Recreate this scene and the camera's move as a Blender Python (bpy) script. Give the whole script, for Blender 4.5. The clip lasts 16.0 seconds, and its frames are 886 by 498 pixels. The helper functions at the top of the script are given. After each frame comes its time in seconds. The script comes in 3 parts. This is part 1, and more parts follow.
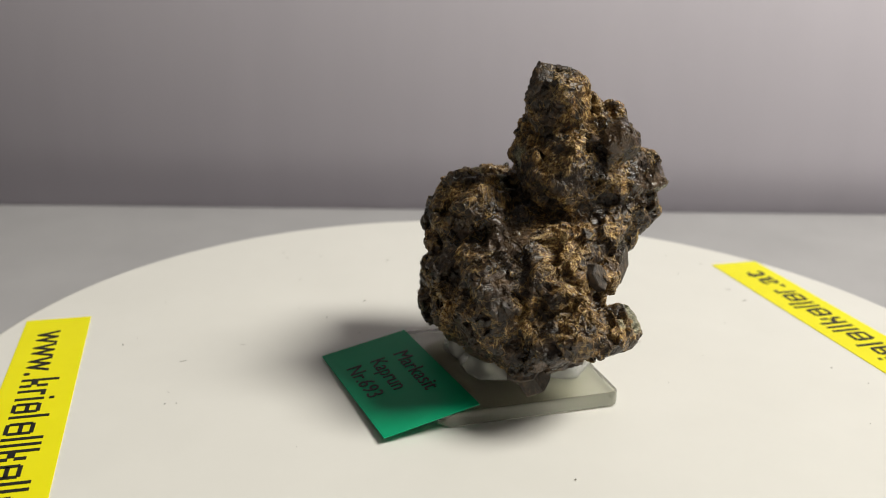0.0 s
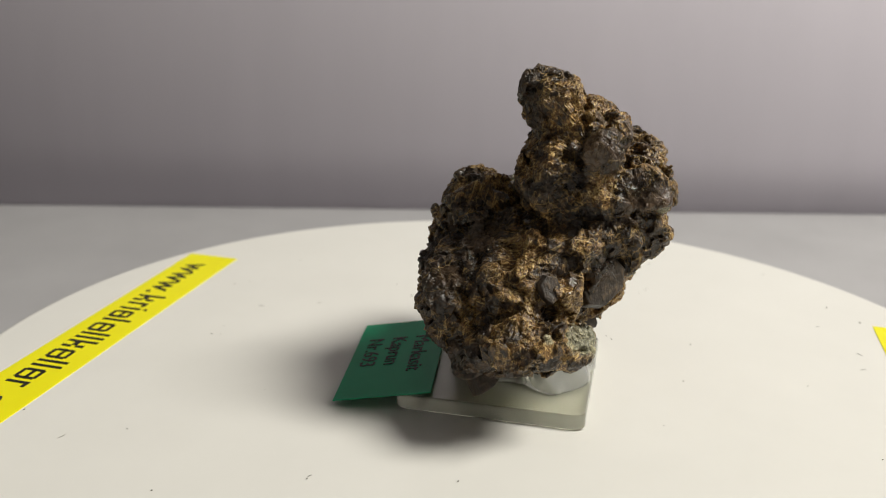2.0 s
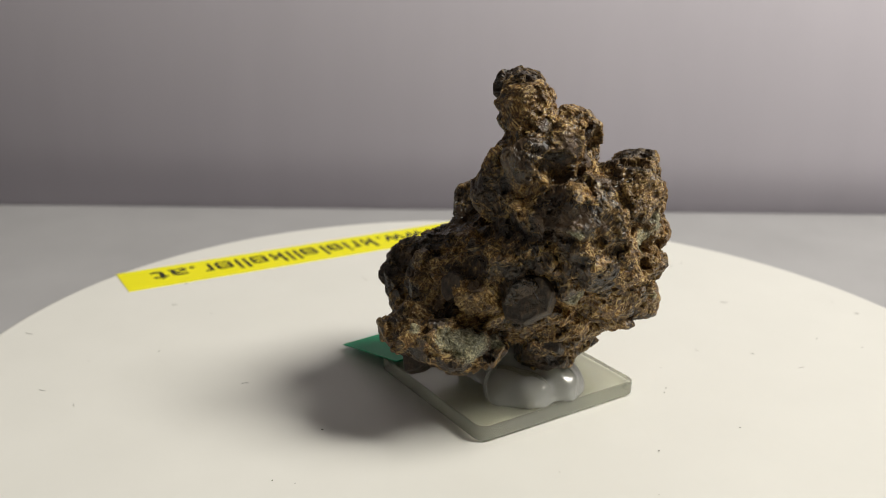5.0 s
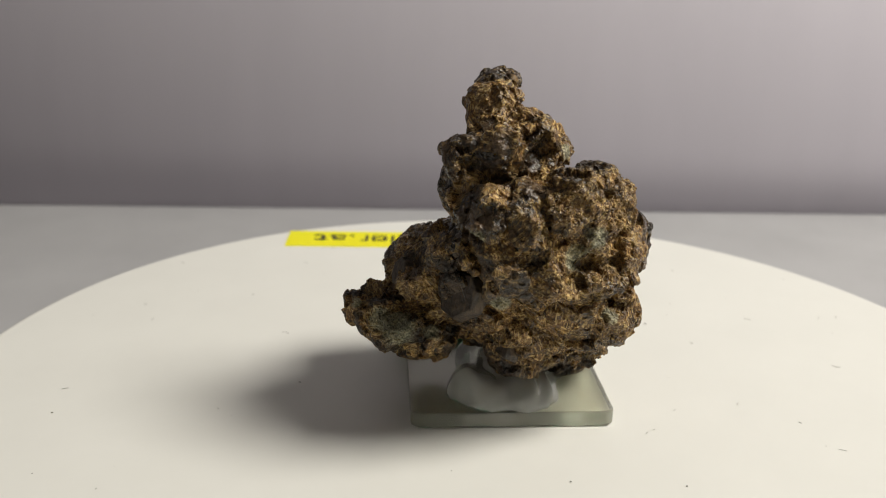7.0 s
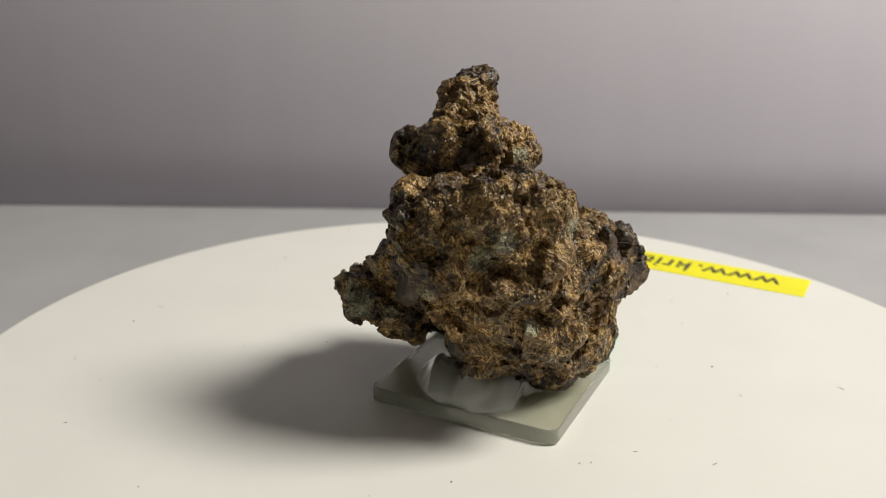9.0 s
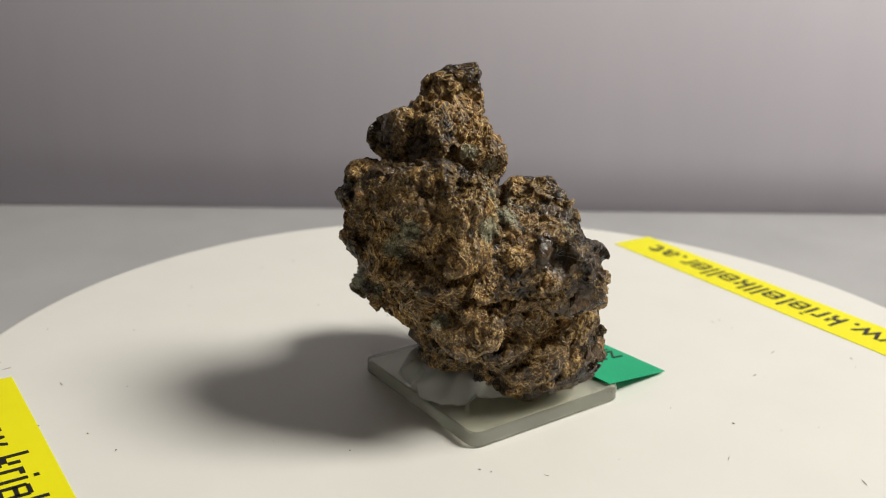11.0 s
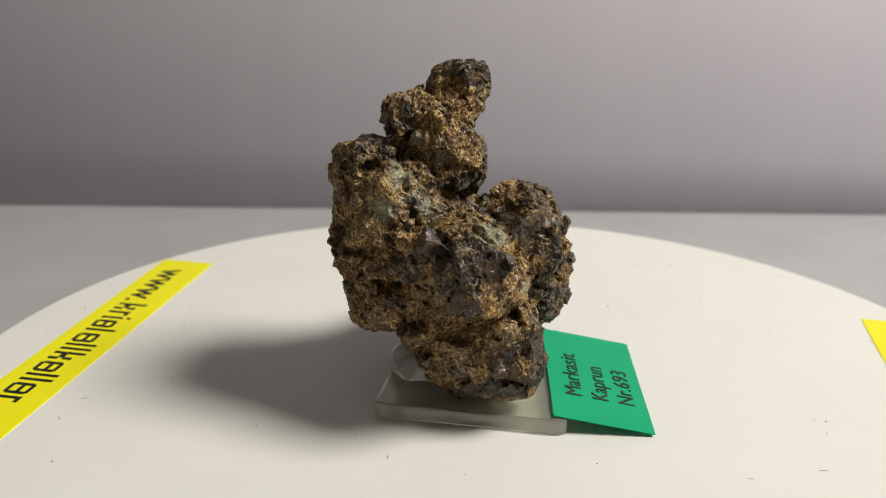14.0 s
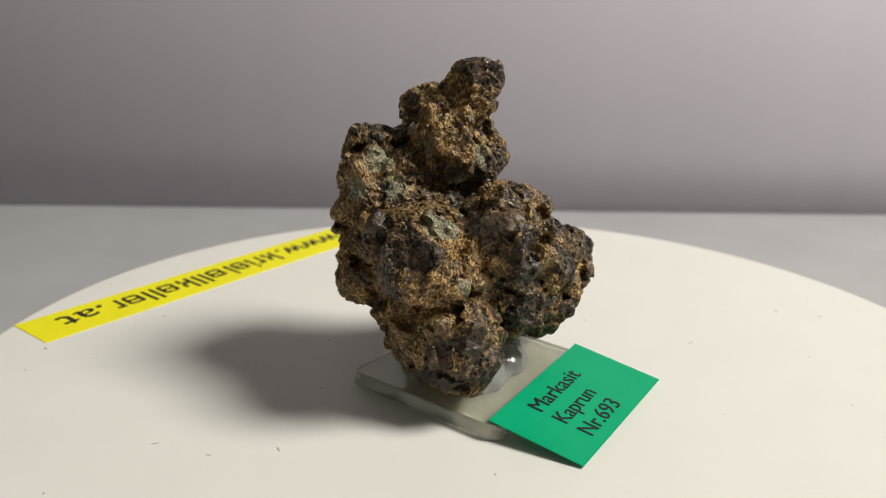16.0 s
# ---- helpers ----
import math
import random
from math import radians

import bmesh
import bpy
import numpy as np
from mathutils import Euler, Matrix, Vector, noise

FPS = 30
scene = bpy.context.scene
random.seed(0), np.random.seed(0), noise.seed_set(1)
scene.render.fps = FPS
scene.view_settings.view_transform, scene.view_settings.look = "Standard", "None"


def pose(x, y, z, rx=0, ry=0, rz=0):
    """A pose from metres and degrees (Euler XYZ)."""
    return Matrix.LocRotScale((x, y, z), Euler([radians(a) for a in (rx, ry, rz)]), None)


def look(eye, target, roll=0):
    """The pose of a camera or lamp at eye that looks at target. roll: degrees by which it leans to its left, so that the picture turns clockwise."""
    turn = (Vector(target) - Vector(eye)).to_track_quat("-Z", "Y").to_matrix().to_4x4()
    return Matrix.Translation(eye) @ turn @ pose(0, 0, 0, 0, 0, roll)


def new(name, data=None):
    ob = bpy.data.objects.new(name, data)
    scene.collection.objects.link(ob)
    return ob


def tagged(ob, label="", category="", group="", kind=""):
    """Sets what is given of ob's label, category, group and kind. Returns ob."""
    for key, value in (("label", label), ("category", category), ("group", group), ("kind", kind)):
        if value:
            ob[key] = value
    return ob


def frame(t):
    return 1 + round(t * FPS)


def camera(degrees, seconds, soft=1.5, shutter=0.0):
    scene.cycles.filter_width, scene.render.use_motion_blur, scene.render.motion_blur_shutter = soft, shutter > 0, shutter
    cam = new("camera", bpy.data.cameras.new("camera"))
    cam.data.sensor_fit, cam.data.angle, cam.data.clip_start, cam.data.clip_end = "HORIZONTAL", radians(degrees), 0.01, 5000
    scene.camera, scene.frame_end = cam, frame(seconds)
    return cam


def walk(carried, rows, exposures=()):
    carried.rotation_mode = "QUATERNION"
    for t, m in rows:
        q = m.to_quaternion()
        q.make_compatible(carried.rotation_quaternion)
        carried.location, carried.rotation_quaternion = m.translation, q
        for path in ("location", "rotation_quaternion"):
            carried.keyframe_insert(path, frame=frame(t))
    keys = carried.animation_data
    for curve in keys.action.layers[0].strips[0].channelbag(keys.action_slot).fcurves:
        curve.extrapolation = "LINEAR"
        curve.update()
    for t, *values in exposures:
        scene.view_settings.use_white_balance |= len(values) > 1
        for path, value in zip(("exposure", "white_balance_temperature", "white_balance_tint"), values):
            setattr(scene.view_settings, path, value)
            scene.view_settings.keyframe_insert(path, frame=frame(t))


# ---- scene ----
from mathutils import kdtree, noise

cam = camera(50.23, 16.0, soft=0.9)
TOP = 0.035                      # height of the turntable's top over the table
CAM_POSE = pose(0, -0.19, TOP + 0.0953, 71.037, -1.318, 3.950)
walk(cam, [(0, CAM_POSE), (16, CAM_POSE)])
cam.data.dof.use_dof = True      # close-up lens: the backdrop is out of focus
cam.data.dof.focus_distance = 0.182
cam.data.dof.aperture_fstop = 21.0

TURN_RATE = 14.72               # degrees a second, clockwise seen from above

# ---- world and lights ----
world = bpy.data.worlds.new("room_air")
scene.world = world
world.use_nodes = True
world.node_tree.nodes["Background"].inputs[0].default_value = (0.93, 0.95, 1.0, 1)
world.node_tree.nodes["Background"].inputs[1].default_value = 0.10


def area_lamp(name, eye, target, size, watts, colour):
    data = bpy.data.lights.new(name, "AREA")
    data.shape, data.size, data.energy, data.color = "DISK", size, watts, colour
    ob = new(name, data)
    ob.matrix_world = look(eye, target)
    return ob


area_lamp("desk_lamp_light", (0.82, -0.031, TOP + 0.987), (0, 0, TOP), 0.48, 19.2, (1.0, 0.965, 0.865))
# unseen overhead fill, added to lift the shaded sides
area_lamp("overhead_fill_light", (0.0, -0.5, 1.70), (0, -0.3, 0), 0.5, 0.6, (1.0, 0.96, 0.92))
scene.view_settings.exposure = 0.0

# ---- materials ----


def material(name, rough=0.5, metal=0.0):
    mat = bpy.data.materials.new(name)
    mat.use_nodes = True
    bsdf = mat.node_tree.nodes["Principled BSDF"]
    bsdf.inputs["Roughness"].default_value = rough
    bsdf.inputs["Metallic"].default_value = metal
    return mat, mat.node_tree.nodes, mat.node_tree.links, bsdf


def noise_node(nodes, links, scale, detail=4.0, stretch=(1, 1, 1), rough=0.55):
    co = nodes.new("ShaderNodeTexCoord")
    mp = nodes.new("ShaderNodeMapping")
    mp.inputs["Scale"].default_value = stretch
    links.new(co.outputs["Object"], mp.inputs["Vector"])
    tex = nodes.new("ShaderNodeTexNoise")
    tex.inputs["Scale"].default_value = scale
    tex.inputs["Detail"].default_value = detail
    tex.inputs["Roughness"].default_value = rough
    links.new(mp.outputs["Vector"], tex.inputs["Vector"])
    return tex.outputs["Fac"]


def ramp(nodes, links, fac, stops):
    node = nodes.new("ShaderNodeValToRGB")
    el = node.color_ramp.elements
    while len(el) < len(stops):
        el.new(0.5)
    for e, (at, col) in zip(el, stops):
        e.position = at
        e.color = (*col, 1) if len(col) == 3 else col
    links.new(fac, node.inputs["Fac"])
    return node.outputs["Color"]


def mix(nodes, links, fac, a, b):
    node = nodes.new("ShaderNodeMix")
    node.data_type = "RGBA"
    if isinstance(fac, float):
        node.inputs[0].default_value = fac
    else:
        links.new(fac, node.inputs[0])
    for sock, v in ((node.inputs[6], a), (node.inputs[7], b)):
        if isinstance(v, tuple):
            sock.default_value = (*v, 1)
        else:
            links.new(v, sock)
    return node.outputs[2]


def math_node(nodes, links, op, a, b):
    node = nodes.new("ShaderNodeMath")
    node.operation = op
    for sock, v in zip(node.inputs, (a, b)):
        if isinstance(v, (int, float)):
            sock.default_value = v
        else:
            links.new(v, sock)
    return node.outputs[0]


def bump(nodes, links, bsdf, height, strength, distance, normal=None):
    node = nodes.new("ShaderNodeBump")
    node.inputs["Strength"].default_value = strength
    node.inputs["Distance"].default_value = distance
    links.new(height, node.inputs["Height"])
    if normal:
        links.new(normal, node.inputs["Normal"])
    links.new(node.outputs["Normal"], bsdf.inputs["Normal"])
    return node.outputs["Normal"]


def simple(name, c0, c1, rough, scale, relief=0.0, stretch=(1, 1, 1), metal=0.0):
    mat, n, l, b = material(name, rough, metal)
    fac = noise_node(n, l, scale, 5.0, stretch)
    l.new(ramp(n, l, fac, [(0.3, c0), (0.7, c1)]), b.inputs["Base Color"])
    if relief:
        bump(n, l, b, fac, 0.4, relief)
    return mat


M_WALL = simple("lavender_grey_backdrop_paper", (0.485, 0.456, 0.510), (0.508, 0.477, 0.532), 0.75, 45, 0.00006, (1, 1, 0.05))
M_TABLE = simple("pale_grey_table", (0.40, 0.395, 0.41), (0.45, 0.445, 0.46), 0.55, 25, 0.0001)
M_ROOM = simple("room_plaster", (0.40, 0.385, 0.37), (0.46, 0.445, 0.43), 0.8, 3, 0.001)
M_DISC = simple("white_plastic", (0.80, 0.79, 0.755), (0.83, 0.82, 0.785), 0.42, 40)
M_BASE = simple("grey_plastic", (0.15, 0.15, 0.15), (0.2, 0.2, 0.2), 0.5, 60)
M_YELLOW = simple("yellow_label_tape", (0.90, 0.83, 0.004), (0.94, 0.87, 0.008), 0.45, 90)
M_YELLOW.node_tree.nodes["Principled BSDF"].inputs["Specular IOR Level"].default_value = 0.3
M_GREEN = simple("green_label_tape", (0.0, 0.36, 0.17), (0.005, 0.40, 0.19), 0.4, 90)
M_GREEN.node_tree.nodes["Principled BSDF"].inputs["Specular IOR Level"].default_value = 0.15
M_INK = simple("black_print", (0.008, 0.008, 0.009), (0.015, 0.015, 0.015), 0.5, 300)
M_DUST = simple("grey_dust", (0.07, 0.06, 0.05), (0.25, 0.23, 0.20), 0.9, 900)


def clear(name, colour, rough, transmission, ior=1.49):
    mat, n, l, b = material(name, rough)
    fac = noise_node(n, l, 220, 3.0)
    l.new(ramp(n, l, fac, [(0.3, tuple(c * 0.94 for c in colour)), (0.7, colour)]), b.inputs["Base Color"])
    b.inputs["Transmission Weight"].default_value = transmission
    b.inputs["IOR"].default_value = ior
    return mat, n, l, b


M_PLATE = clear("greenish_clear_acrylic", (0.955, 0.96, 0.83), 0.15, 0.82)[0]
M_GLUE = clear("milky_hot_glue", (0.95, 0.96, 0.94), 0.06, 0.72)[0]


def attribute(nodes, name):
    node = nodes.new("ShaderNodeAttribute")
    node.attribute_name = name
    return node.outputs["Fac"]


def strands(n, l, cell_scale, scale, length):
    """Fine fibres in bundles; each bundle lies in its own direction."""
    co = n.new("ShaderNodeTexCoord")
    warp = n.new("ShaderNodeTexNoise")
    warp.inputs["Scale"].default_value = cell_scale * 1.5
    l.new(co.outputs["Object"], warp.inputs["Vector"])
    push = n.new("ShaderNodeVectorMath")
    push.operation = "MULTIPLY_ADD"
    push.inputs[1].default_value = (0.9 / cell_scale,) * 3
    l.new(warp.outputs["Color"], push.inputs[0])
    l.new(co.outputs["Object"], push.inputs[2])
    cell = n.new("ShaderNodeTexVoronoi")
    cell.inputs["Scale"].default_value = cell_scale
    l.new(push.outputs[0], cell.inputs["Vector"])
    axis = n.new("ShaderNodeVectorMath")
    axis.operation = "SUBTRACT"
    axis.inputs[1].default_value = (0.5, 0.5, 0.5)
    l.new(cell.outputs["Color"], axis.inputs[0])
    part_of = n.new("ShaderNodeSeparateColor")
    l.new(cell.outputs["Color"], part_of.inputs[0])
    turn = n.new("ShaderNodeVectorRotate")
    turn.rotation_type = "AXIS_ANGLE"
    l.new(co.outputs["Object"], turn.inputs["Vector"])
    l.new(axis.outputs[0], turn.inputs["Axis"])
    l.new(math_node(n, l, "MULTIPLY", part_of.outputs[1], 9.0), turn.inputs["Angle"])
    mp = n.new("ShaderNodeMapping")
    mp.inputs["Scale"].default_value = (1, 0.8, length)
    l.new(turn.outputs[0], mp.inputs["Vector"])
    tex = n.new("ShaderNodeTexNoise")
    tex.inputs["Scale"].default_value = scale
    tex.inputs["Detail"].default_value = 2.0
    tex.inputs["Distortion"].default_value = 0.4
    l.new(mp.outputs["Vector"], tex.inputs["Vector"])
    return tex.outputs["Fac"]


def veins(n, l, scale):
    """A web of thin crooked lines."""
    co = n.new("ShaderNodeTexCoord")
    warp = n.new("ShaderNodeTexNoise")
    warp.inputs["Scale"].default_value = scale * 1.8
    warp.inputs["Detail"].default_value = 4.0
    l.new(co.outputs["Object"], warp.inputs["Vector"])
    push = n.new("ShaderNodeVectorMath")
    push.operation = "MULTIPLY_ADD"
    push.inputs[1].default_value = (1.1 / scale,) * 3
    l.new(warp.outputs["Color"], push.inputs[0])
    l.new(co.outputs["Object"], push.inputs[2])
    cell = n.new("ShaderNodeTexVoronoi")
    cell.feature = "DISTANCE_TO_EDGE"
    cell.inputs["Scale"].default_value = scale
    l.new(push.outputs[0], cell.inputs["Vector"])
    return ramp(n, l, cell.outputs["Distance"], [(0.012, (1, 1, 1)), (0.045, (0, 0, 0))])


def ore_material():
    mat, n, l, b = material("brown_iron_sulphide_ore", 0.5)
    patch = noise_node(n, l, 150, 8.0, (1, 1, 1), 0.62)
    mid = noise_node(n, l, 700, 6.0, (1, 1, 1), 0.7)
    fine = noise_node(n, l, 2600, 4.0, (1, 1, 1), 0.7)
    fibre = strands(n, l, 210, 2500, 0.06)
    facet, rust, crust = attribute(n, "facet"), attribute(n, "rust"), attribute(n, "crust")
    gloss, ridge = attribute(n, "gloss"), attribute(n, "ridge")
    dark = ramp(n, l, mid, [(0.38, (0.008, 0.004, 0.002)), (0.5, (0.024, 0.013, 0.0065)), (0.66, (0.10, 0.060, 0.030))])
    warm = ramp(n, l, math_node(n, l, "ADD", math_node(n, l, "MULTIPLY", fine, 0.5), math_node(n, l, "MULTIPLY", mid, 0.5)),
                [(0.38, (0.030, 0.012, 0.003)), (0.48, (0.122, 0.058, 0.014)), (0.56, (0.285, 0.163, 0.046)), (0.66, (0.62, 0.44, 0.18))])
    where = math_node(n, l, "ADD", math_node(n, l, "ADD", math_node(n, l, "MULTIPLY", patch, 1.0), math_node(n, l, "MULTIPLY", rust, 0.55)),
                      math_node(n, l, "ADD", math_node(n, l, "MULTIPLY", ridge, 0.20), math_node(n, l, "MULTIPLY", facet, 0.16)))
    base = mix(n, l, ramp(n, l, where, [(0.82, (0, 0, 0)), (1.06, (0.95, 0.95, 0.95))]), dark, warm)
    # thin raised veins between the crystal faces
    vein = veins(n, l, 230)
    base = mix(n, l, math_node(n, l, "MULTIPLY", vein, ramp(n, l, patch, [(0.42, (0, 0, 0)), (0.56, (0.8, 0.8, 0.8))])), base, (0.42, 0.28, 0.11))
    thin = ramp(n, l, fibre, [(0.55, (0, 0, 0)), (0.64, (1, 1, 1))])
    much = ramp(n, l, where, [(0.76, (0.03, 0.03, 0.03)), (1.12, (0.7, 0.7, 0.7))])
    base = mix(n, l, math_node(n, l, "MULTIPLY", thin, much), base, (0.61, 0.455, 0.20))
    gaps = ramp(n, l, fibre, [(0.38, (0.75, 0.75, 0.75)), (0.46, (0, 0, 0))])
    base = mix(n, l, math_node(n, l, "MULTIPLY", gaps, 0.6), base, (0.014, 0.009, 0.005))
    bare = ramp(n, l, math_node(n, l, "ADD", gloss, math_node(n, l, "MULTIPLY", patch, 0.5)), [(0.78, (0, 0, 0)), (1.1, (0.85, 0.85, 0.85))])
    base = mix(n, l, bare, base, mix(n, l, mid, (0.030, 0.019, 0.011), (0.15, 0.098, 0.060)))
    pale = ramp(n, l, fine, [(0.34, (0.07, 0.075, 0.05)), (0.5, (0.22, 0.22, 0.145)), (0.68, (0.50, 0.48, 0.34))])
    on = ramp(n, l, math_node(n, l, "ADD", math_node(n, l, "ADD", math_node(n, l, "MULTIPLY", crust, 0.58), math_node(n, l, "MULTIPLY", patch, 0.4)),
                              math_node(n, l, "MULTIPLY", fine, 0.45)), [(0.66, (0, 0, 0)), (0.80, (0.8, 0.8, 0.8))])
    base = mix(n, l, on, base, pale)
    shade = n.new("ShaderNodeMix")
    shade.data_type, shade.blend_type = "RGBA", "MULTIPLY"
    shade.inputs[0].default_value = 1.0
    l.new(base, shade.inputs[6])
    l.new(ramp(n, l, facet, [(0.2, (0.62, 0.60, 0.58)), (0.5, (1, 1, 1)), (0.8, (1.45, 1.4, 1.3))]), shade.inputs[7])
    l.new(shade.outputs[2], b.inputs["Base Color"])
    shine = math_node(n, l, "SUBTRACT", math_node(n, l, "ADD", math_node(n, l, "MULTIPLY", facet, 0.35), math_node(n, l, "MULTIPLY", mid, 0.6)),
                      math_node(n, l, "MULTIPLY", gloss, 0.35))
    l.new(ramp(n, l, shine, [(0.14, (0.12, 0.12, 0.12)), (0.58, (0.48, 0.48, 0.48))]), b.inputs["Roughness"])
    b.inputs["Specular IOR Level"].default_value = 0.6
    nrm = bump(n, l, b, vein, 0.6, 0.0004)
    nrm = bump(n, l, b, mid, 0.45, 0.0003, nrm)
    nrm = bump(n, l, b, fibre, 0.8, 0.00035, nrm)
    bump(n, l, b, fine, 0.4, 0.00015, nrm)
    return mat


M_ORE = ore_material()


def crystal_material():
    mat, n, l, b = material("grey_brown_crystal", 0.3)
    fac = noise_node(n, l, 500, 5.0, (1, 1, 1), 0.6)
    line = noise_node(n, l, 1500, 3.0, (1.0, 0.9, 0.1), 0.6)
    both = math_node(n, l, "ADD", math_node(n, l, "MULTIPLY", fac, 0.6), math_node(n, l, "MULTIPLY", line, 0.4))
    l.new(ramp(n, l, both, [(0.35, (0.018, 0.014, 0.012)), (0.5, (0.06, 0.046, 0.036)), (0.65, (0.17, 0.12, 0.075))]), b.inputs["Base Color"])
    l.new(ramp(n, l, fac, [(0.35, (0.38, 0.38, 0.38)), (0.7, (0.65, 0.65, 0.65))]), b.inputs["Roughness"])
    b.inputs["Specular IOR Level"].default_value = 0.5
    nrm = bump(n, l, b, fac, 0.8, 0.0009)
    bump(n, l, b, line, 0.6, 0.0003, nrm)
    return mat


M_CRYSTAL = crystal_material()

# ---- building helpers ----


def part(name, bm, mat, parent=None, label="", smooth=False):
    me = bpy.data.meshes.new(name)
    bm.normal_update()
    bm.to_mesh(me)
    bm.free()
    me.materials.append(mat)
    if smooth:
        me.shade_smooth()
    ob = new(name, me)
    if parent:
        ob.parent = parent
    if label:
        tagged(ob, label)
    return ob


def lathe(profile, steps=128):
    """A closed ring of revolution about z from (radius, z) pairs that begin and end on the axis."""
    bm = bmesh.new()
    rings = []
    for r, z in profile:
        if r < 1e-6:
            rings.append([bm.verts.new((0, 0, z))])
        else:
            rings.append([bm.verts.new((r * math.cos(2 * math.pi * k / steps), r * math.sin(2 * math.pi * k / steps), z)) for k in range(steps)])
    for a, b in zip(rings, rings[1:]):
        for k in range(steps):
            j = (k + 1) % steps
            if len(a) == 1:
                bm.faces.new((a[0], b[k], b[j]))
            elif len(b) == 1:
                bm.faces.new((a[k], b[0], a[j]))
            else:
                bm.faces.new((a[k], b[k], b[j], a[j]))
    bmesh.ops.recalc_face_normals(bm, faces=bm.faces)
    return bm


def box(sx, sy, sz, m=Matrix(), bevel=0.0, segments=2):
    bm = bmesh.new()
    bmesh.ops.create_cube(bm, size=1, matrix=Matrix.Diagonal((sx, sy, sz, 1)))
    if bevel:
        bmesh.ops.bevel(bm, geom=bm.edges[:], offset=bevel, segments=segments, affect="EDGES", profile=0.5)
    bm.transform(m)
    return bm


# ---- the setting ----


def setting():
    table = part("table_top", box(2.4, 1.6, 0.03, pose(0, -0.2, -0.015), 0.004), M_TABLE)
    tagged(table, "smooth pale grey table top under the turntable", "table", kind="structure")
    # backdrop sheet: rises from the table and bends away towards its top, 3 mm thick
    bm = bmesh.new()
    prof, y, z = [], 0.0, 0.0
    for k in range(61):
        # lean chosen for its shading: foot turned from the lamp, top towards it
        lean = BACK_LEAN0 + (BACK_LEAN1 - BACK_LEAN0) * min(1.0, k / 22) - 15.0 * max(0.0, 1 - k / 5)
        prof.append((y, z))
        y += 0.006 * math.sin(radians(lean))
        z += 0.006 * math.cos(radians(lean))
    front, back = [], []
    for y, z in prof:
        front.append([bm.verts.new((x, y, z)) for x in (-0.9, 0.9)])
        back.append([bm.verts.new((x, y + 0.003, z)) for x in (-0.9, 0.9)])
    for k in range(60):
        bm.faces.new((front[k][0], front[k][1], front[k + 1][1], front[k + 1][0]))
        bm.faces.new((back[k][0], back[k + 1][0], back[k + 1][1], back[k][1]))
    for s in (0, 1):
        for k in range(60):
            bm.faces.new((front[k][s], front[k + 1][s], back[k + 1][s], back[k][s]))
    bm.faces.new((front[60][0], front[60][1], back[60][1], back[60][0]))
    bmesh.ops.recalc_face_normals(bm, faces=bm.faces)
    bm.transform(pose(-0.0229, 0.2476, 0.0, 0, 0, 6.07))
    wall = part("backdrop", bm, M_WALL, smooth=True)
    tagged(wall, "lavender-grey backdrop sheet standing behind the turntable", "backdrop", kind="structure")
    # the closed room round the table
    rx, ry, z0, z1, w = 1.8, 1.6, -0.75, 1.75, 0.1
    for name, sx, sy, sz, m in (
            ("wall_north", 2 * rx + 2 * w, w, z1 - z0, pose(0, ry + w / 2, (z0 + z1) / 2)),
            ("wall_south", 2 * rx + 2 * w, w, z1 - z0, pose(0, -ry - w / 2, (z0 + z1) / 2)),
            ("wall_east", w, 2 * ry, z1 - z0, pose(rx + w / 2, 0, (z0 + z1) / 2)),
            ("wall_west", w, 2 * ry, z1 - z0, pose(-rx - w / 2, 0, (z0 + z1) / 2)),
            ("floor", 2 * rx + 2 * w, 2 * ry + 2 * w, w, pose(0, 0, z0 - w / 2)),
            ("ceiling", 2 * rx + 2 * w, 2 * ry + 2 * w, w, pose(0, 0, z1 + w / 2))):
        tagged(part(name, box(sx, sy, sz, m), M_ROOM), "plain matt plaster " + name.split("_")[0], name.split("_")[0], kind="structure")


BACK_LEAN0, BACK_LEAN1 = -6.0, 24.0
setting()

# ---- turntable ----


def text_bm(body, size, depth=0.00006, align="LEFT"):
    cu = bpy.data.curves.new("print", "FONT")
    cu.body, cu.size, cu.extrude, cu.align_x, cu.align_y = body, size, depth, align, "BOTTOM_BASELINE"
    cu.resolution_u = 4
    cu.offset = 0.001 * size
    ob = bpy.data.objects.new("print", cu)
    scene.collection.objects.link(ob)
    bpy.context.view_layer.update()
    me = bpy.data.meshes.new_from_object(ob.evaluated_get(bpy.context.evaluated_depsgraph_get()))
    bm = bmesh.new()
    bm.from_mesh(me)
    bpy.data.objects.remove(ob)
    bpy.data.curves.remove(cu)
    bpy.data.meshes.remove(me)
    return bm


def width_of(bm):
    xs = [v.co.x for v in bm.verts]
    return min(xs), max(xs)


def fit_text(body, length, height):
    """Text as a bmesh, from x 0 to length, its capitals about height high."""
    bm = text_bm(body, height / 0.70)
    a, b = width_of(bm)
    bm.transform(Matrix.Diagonal((length / (b - a), 1, 1, 1)) @ Matrix.Translation((-a, 0, 0)))
    return bm


# advance and shape of each sign of the name: t tall stem, l low stem, r ring, d stem with a dot
SIGNS = ((0.500, "tl"), (0.333, "ln"), (0.222, "d"), (0.500, "r"), (0.278, "t"), (0.556, "r"), (0.222, "t"), (0.222, "t"),
         (0.500, "tl"), (0.556, "r"), (0.222, "t"), (0.222, "t"), (0.556, "r"), (0.333, "ln"))


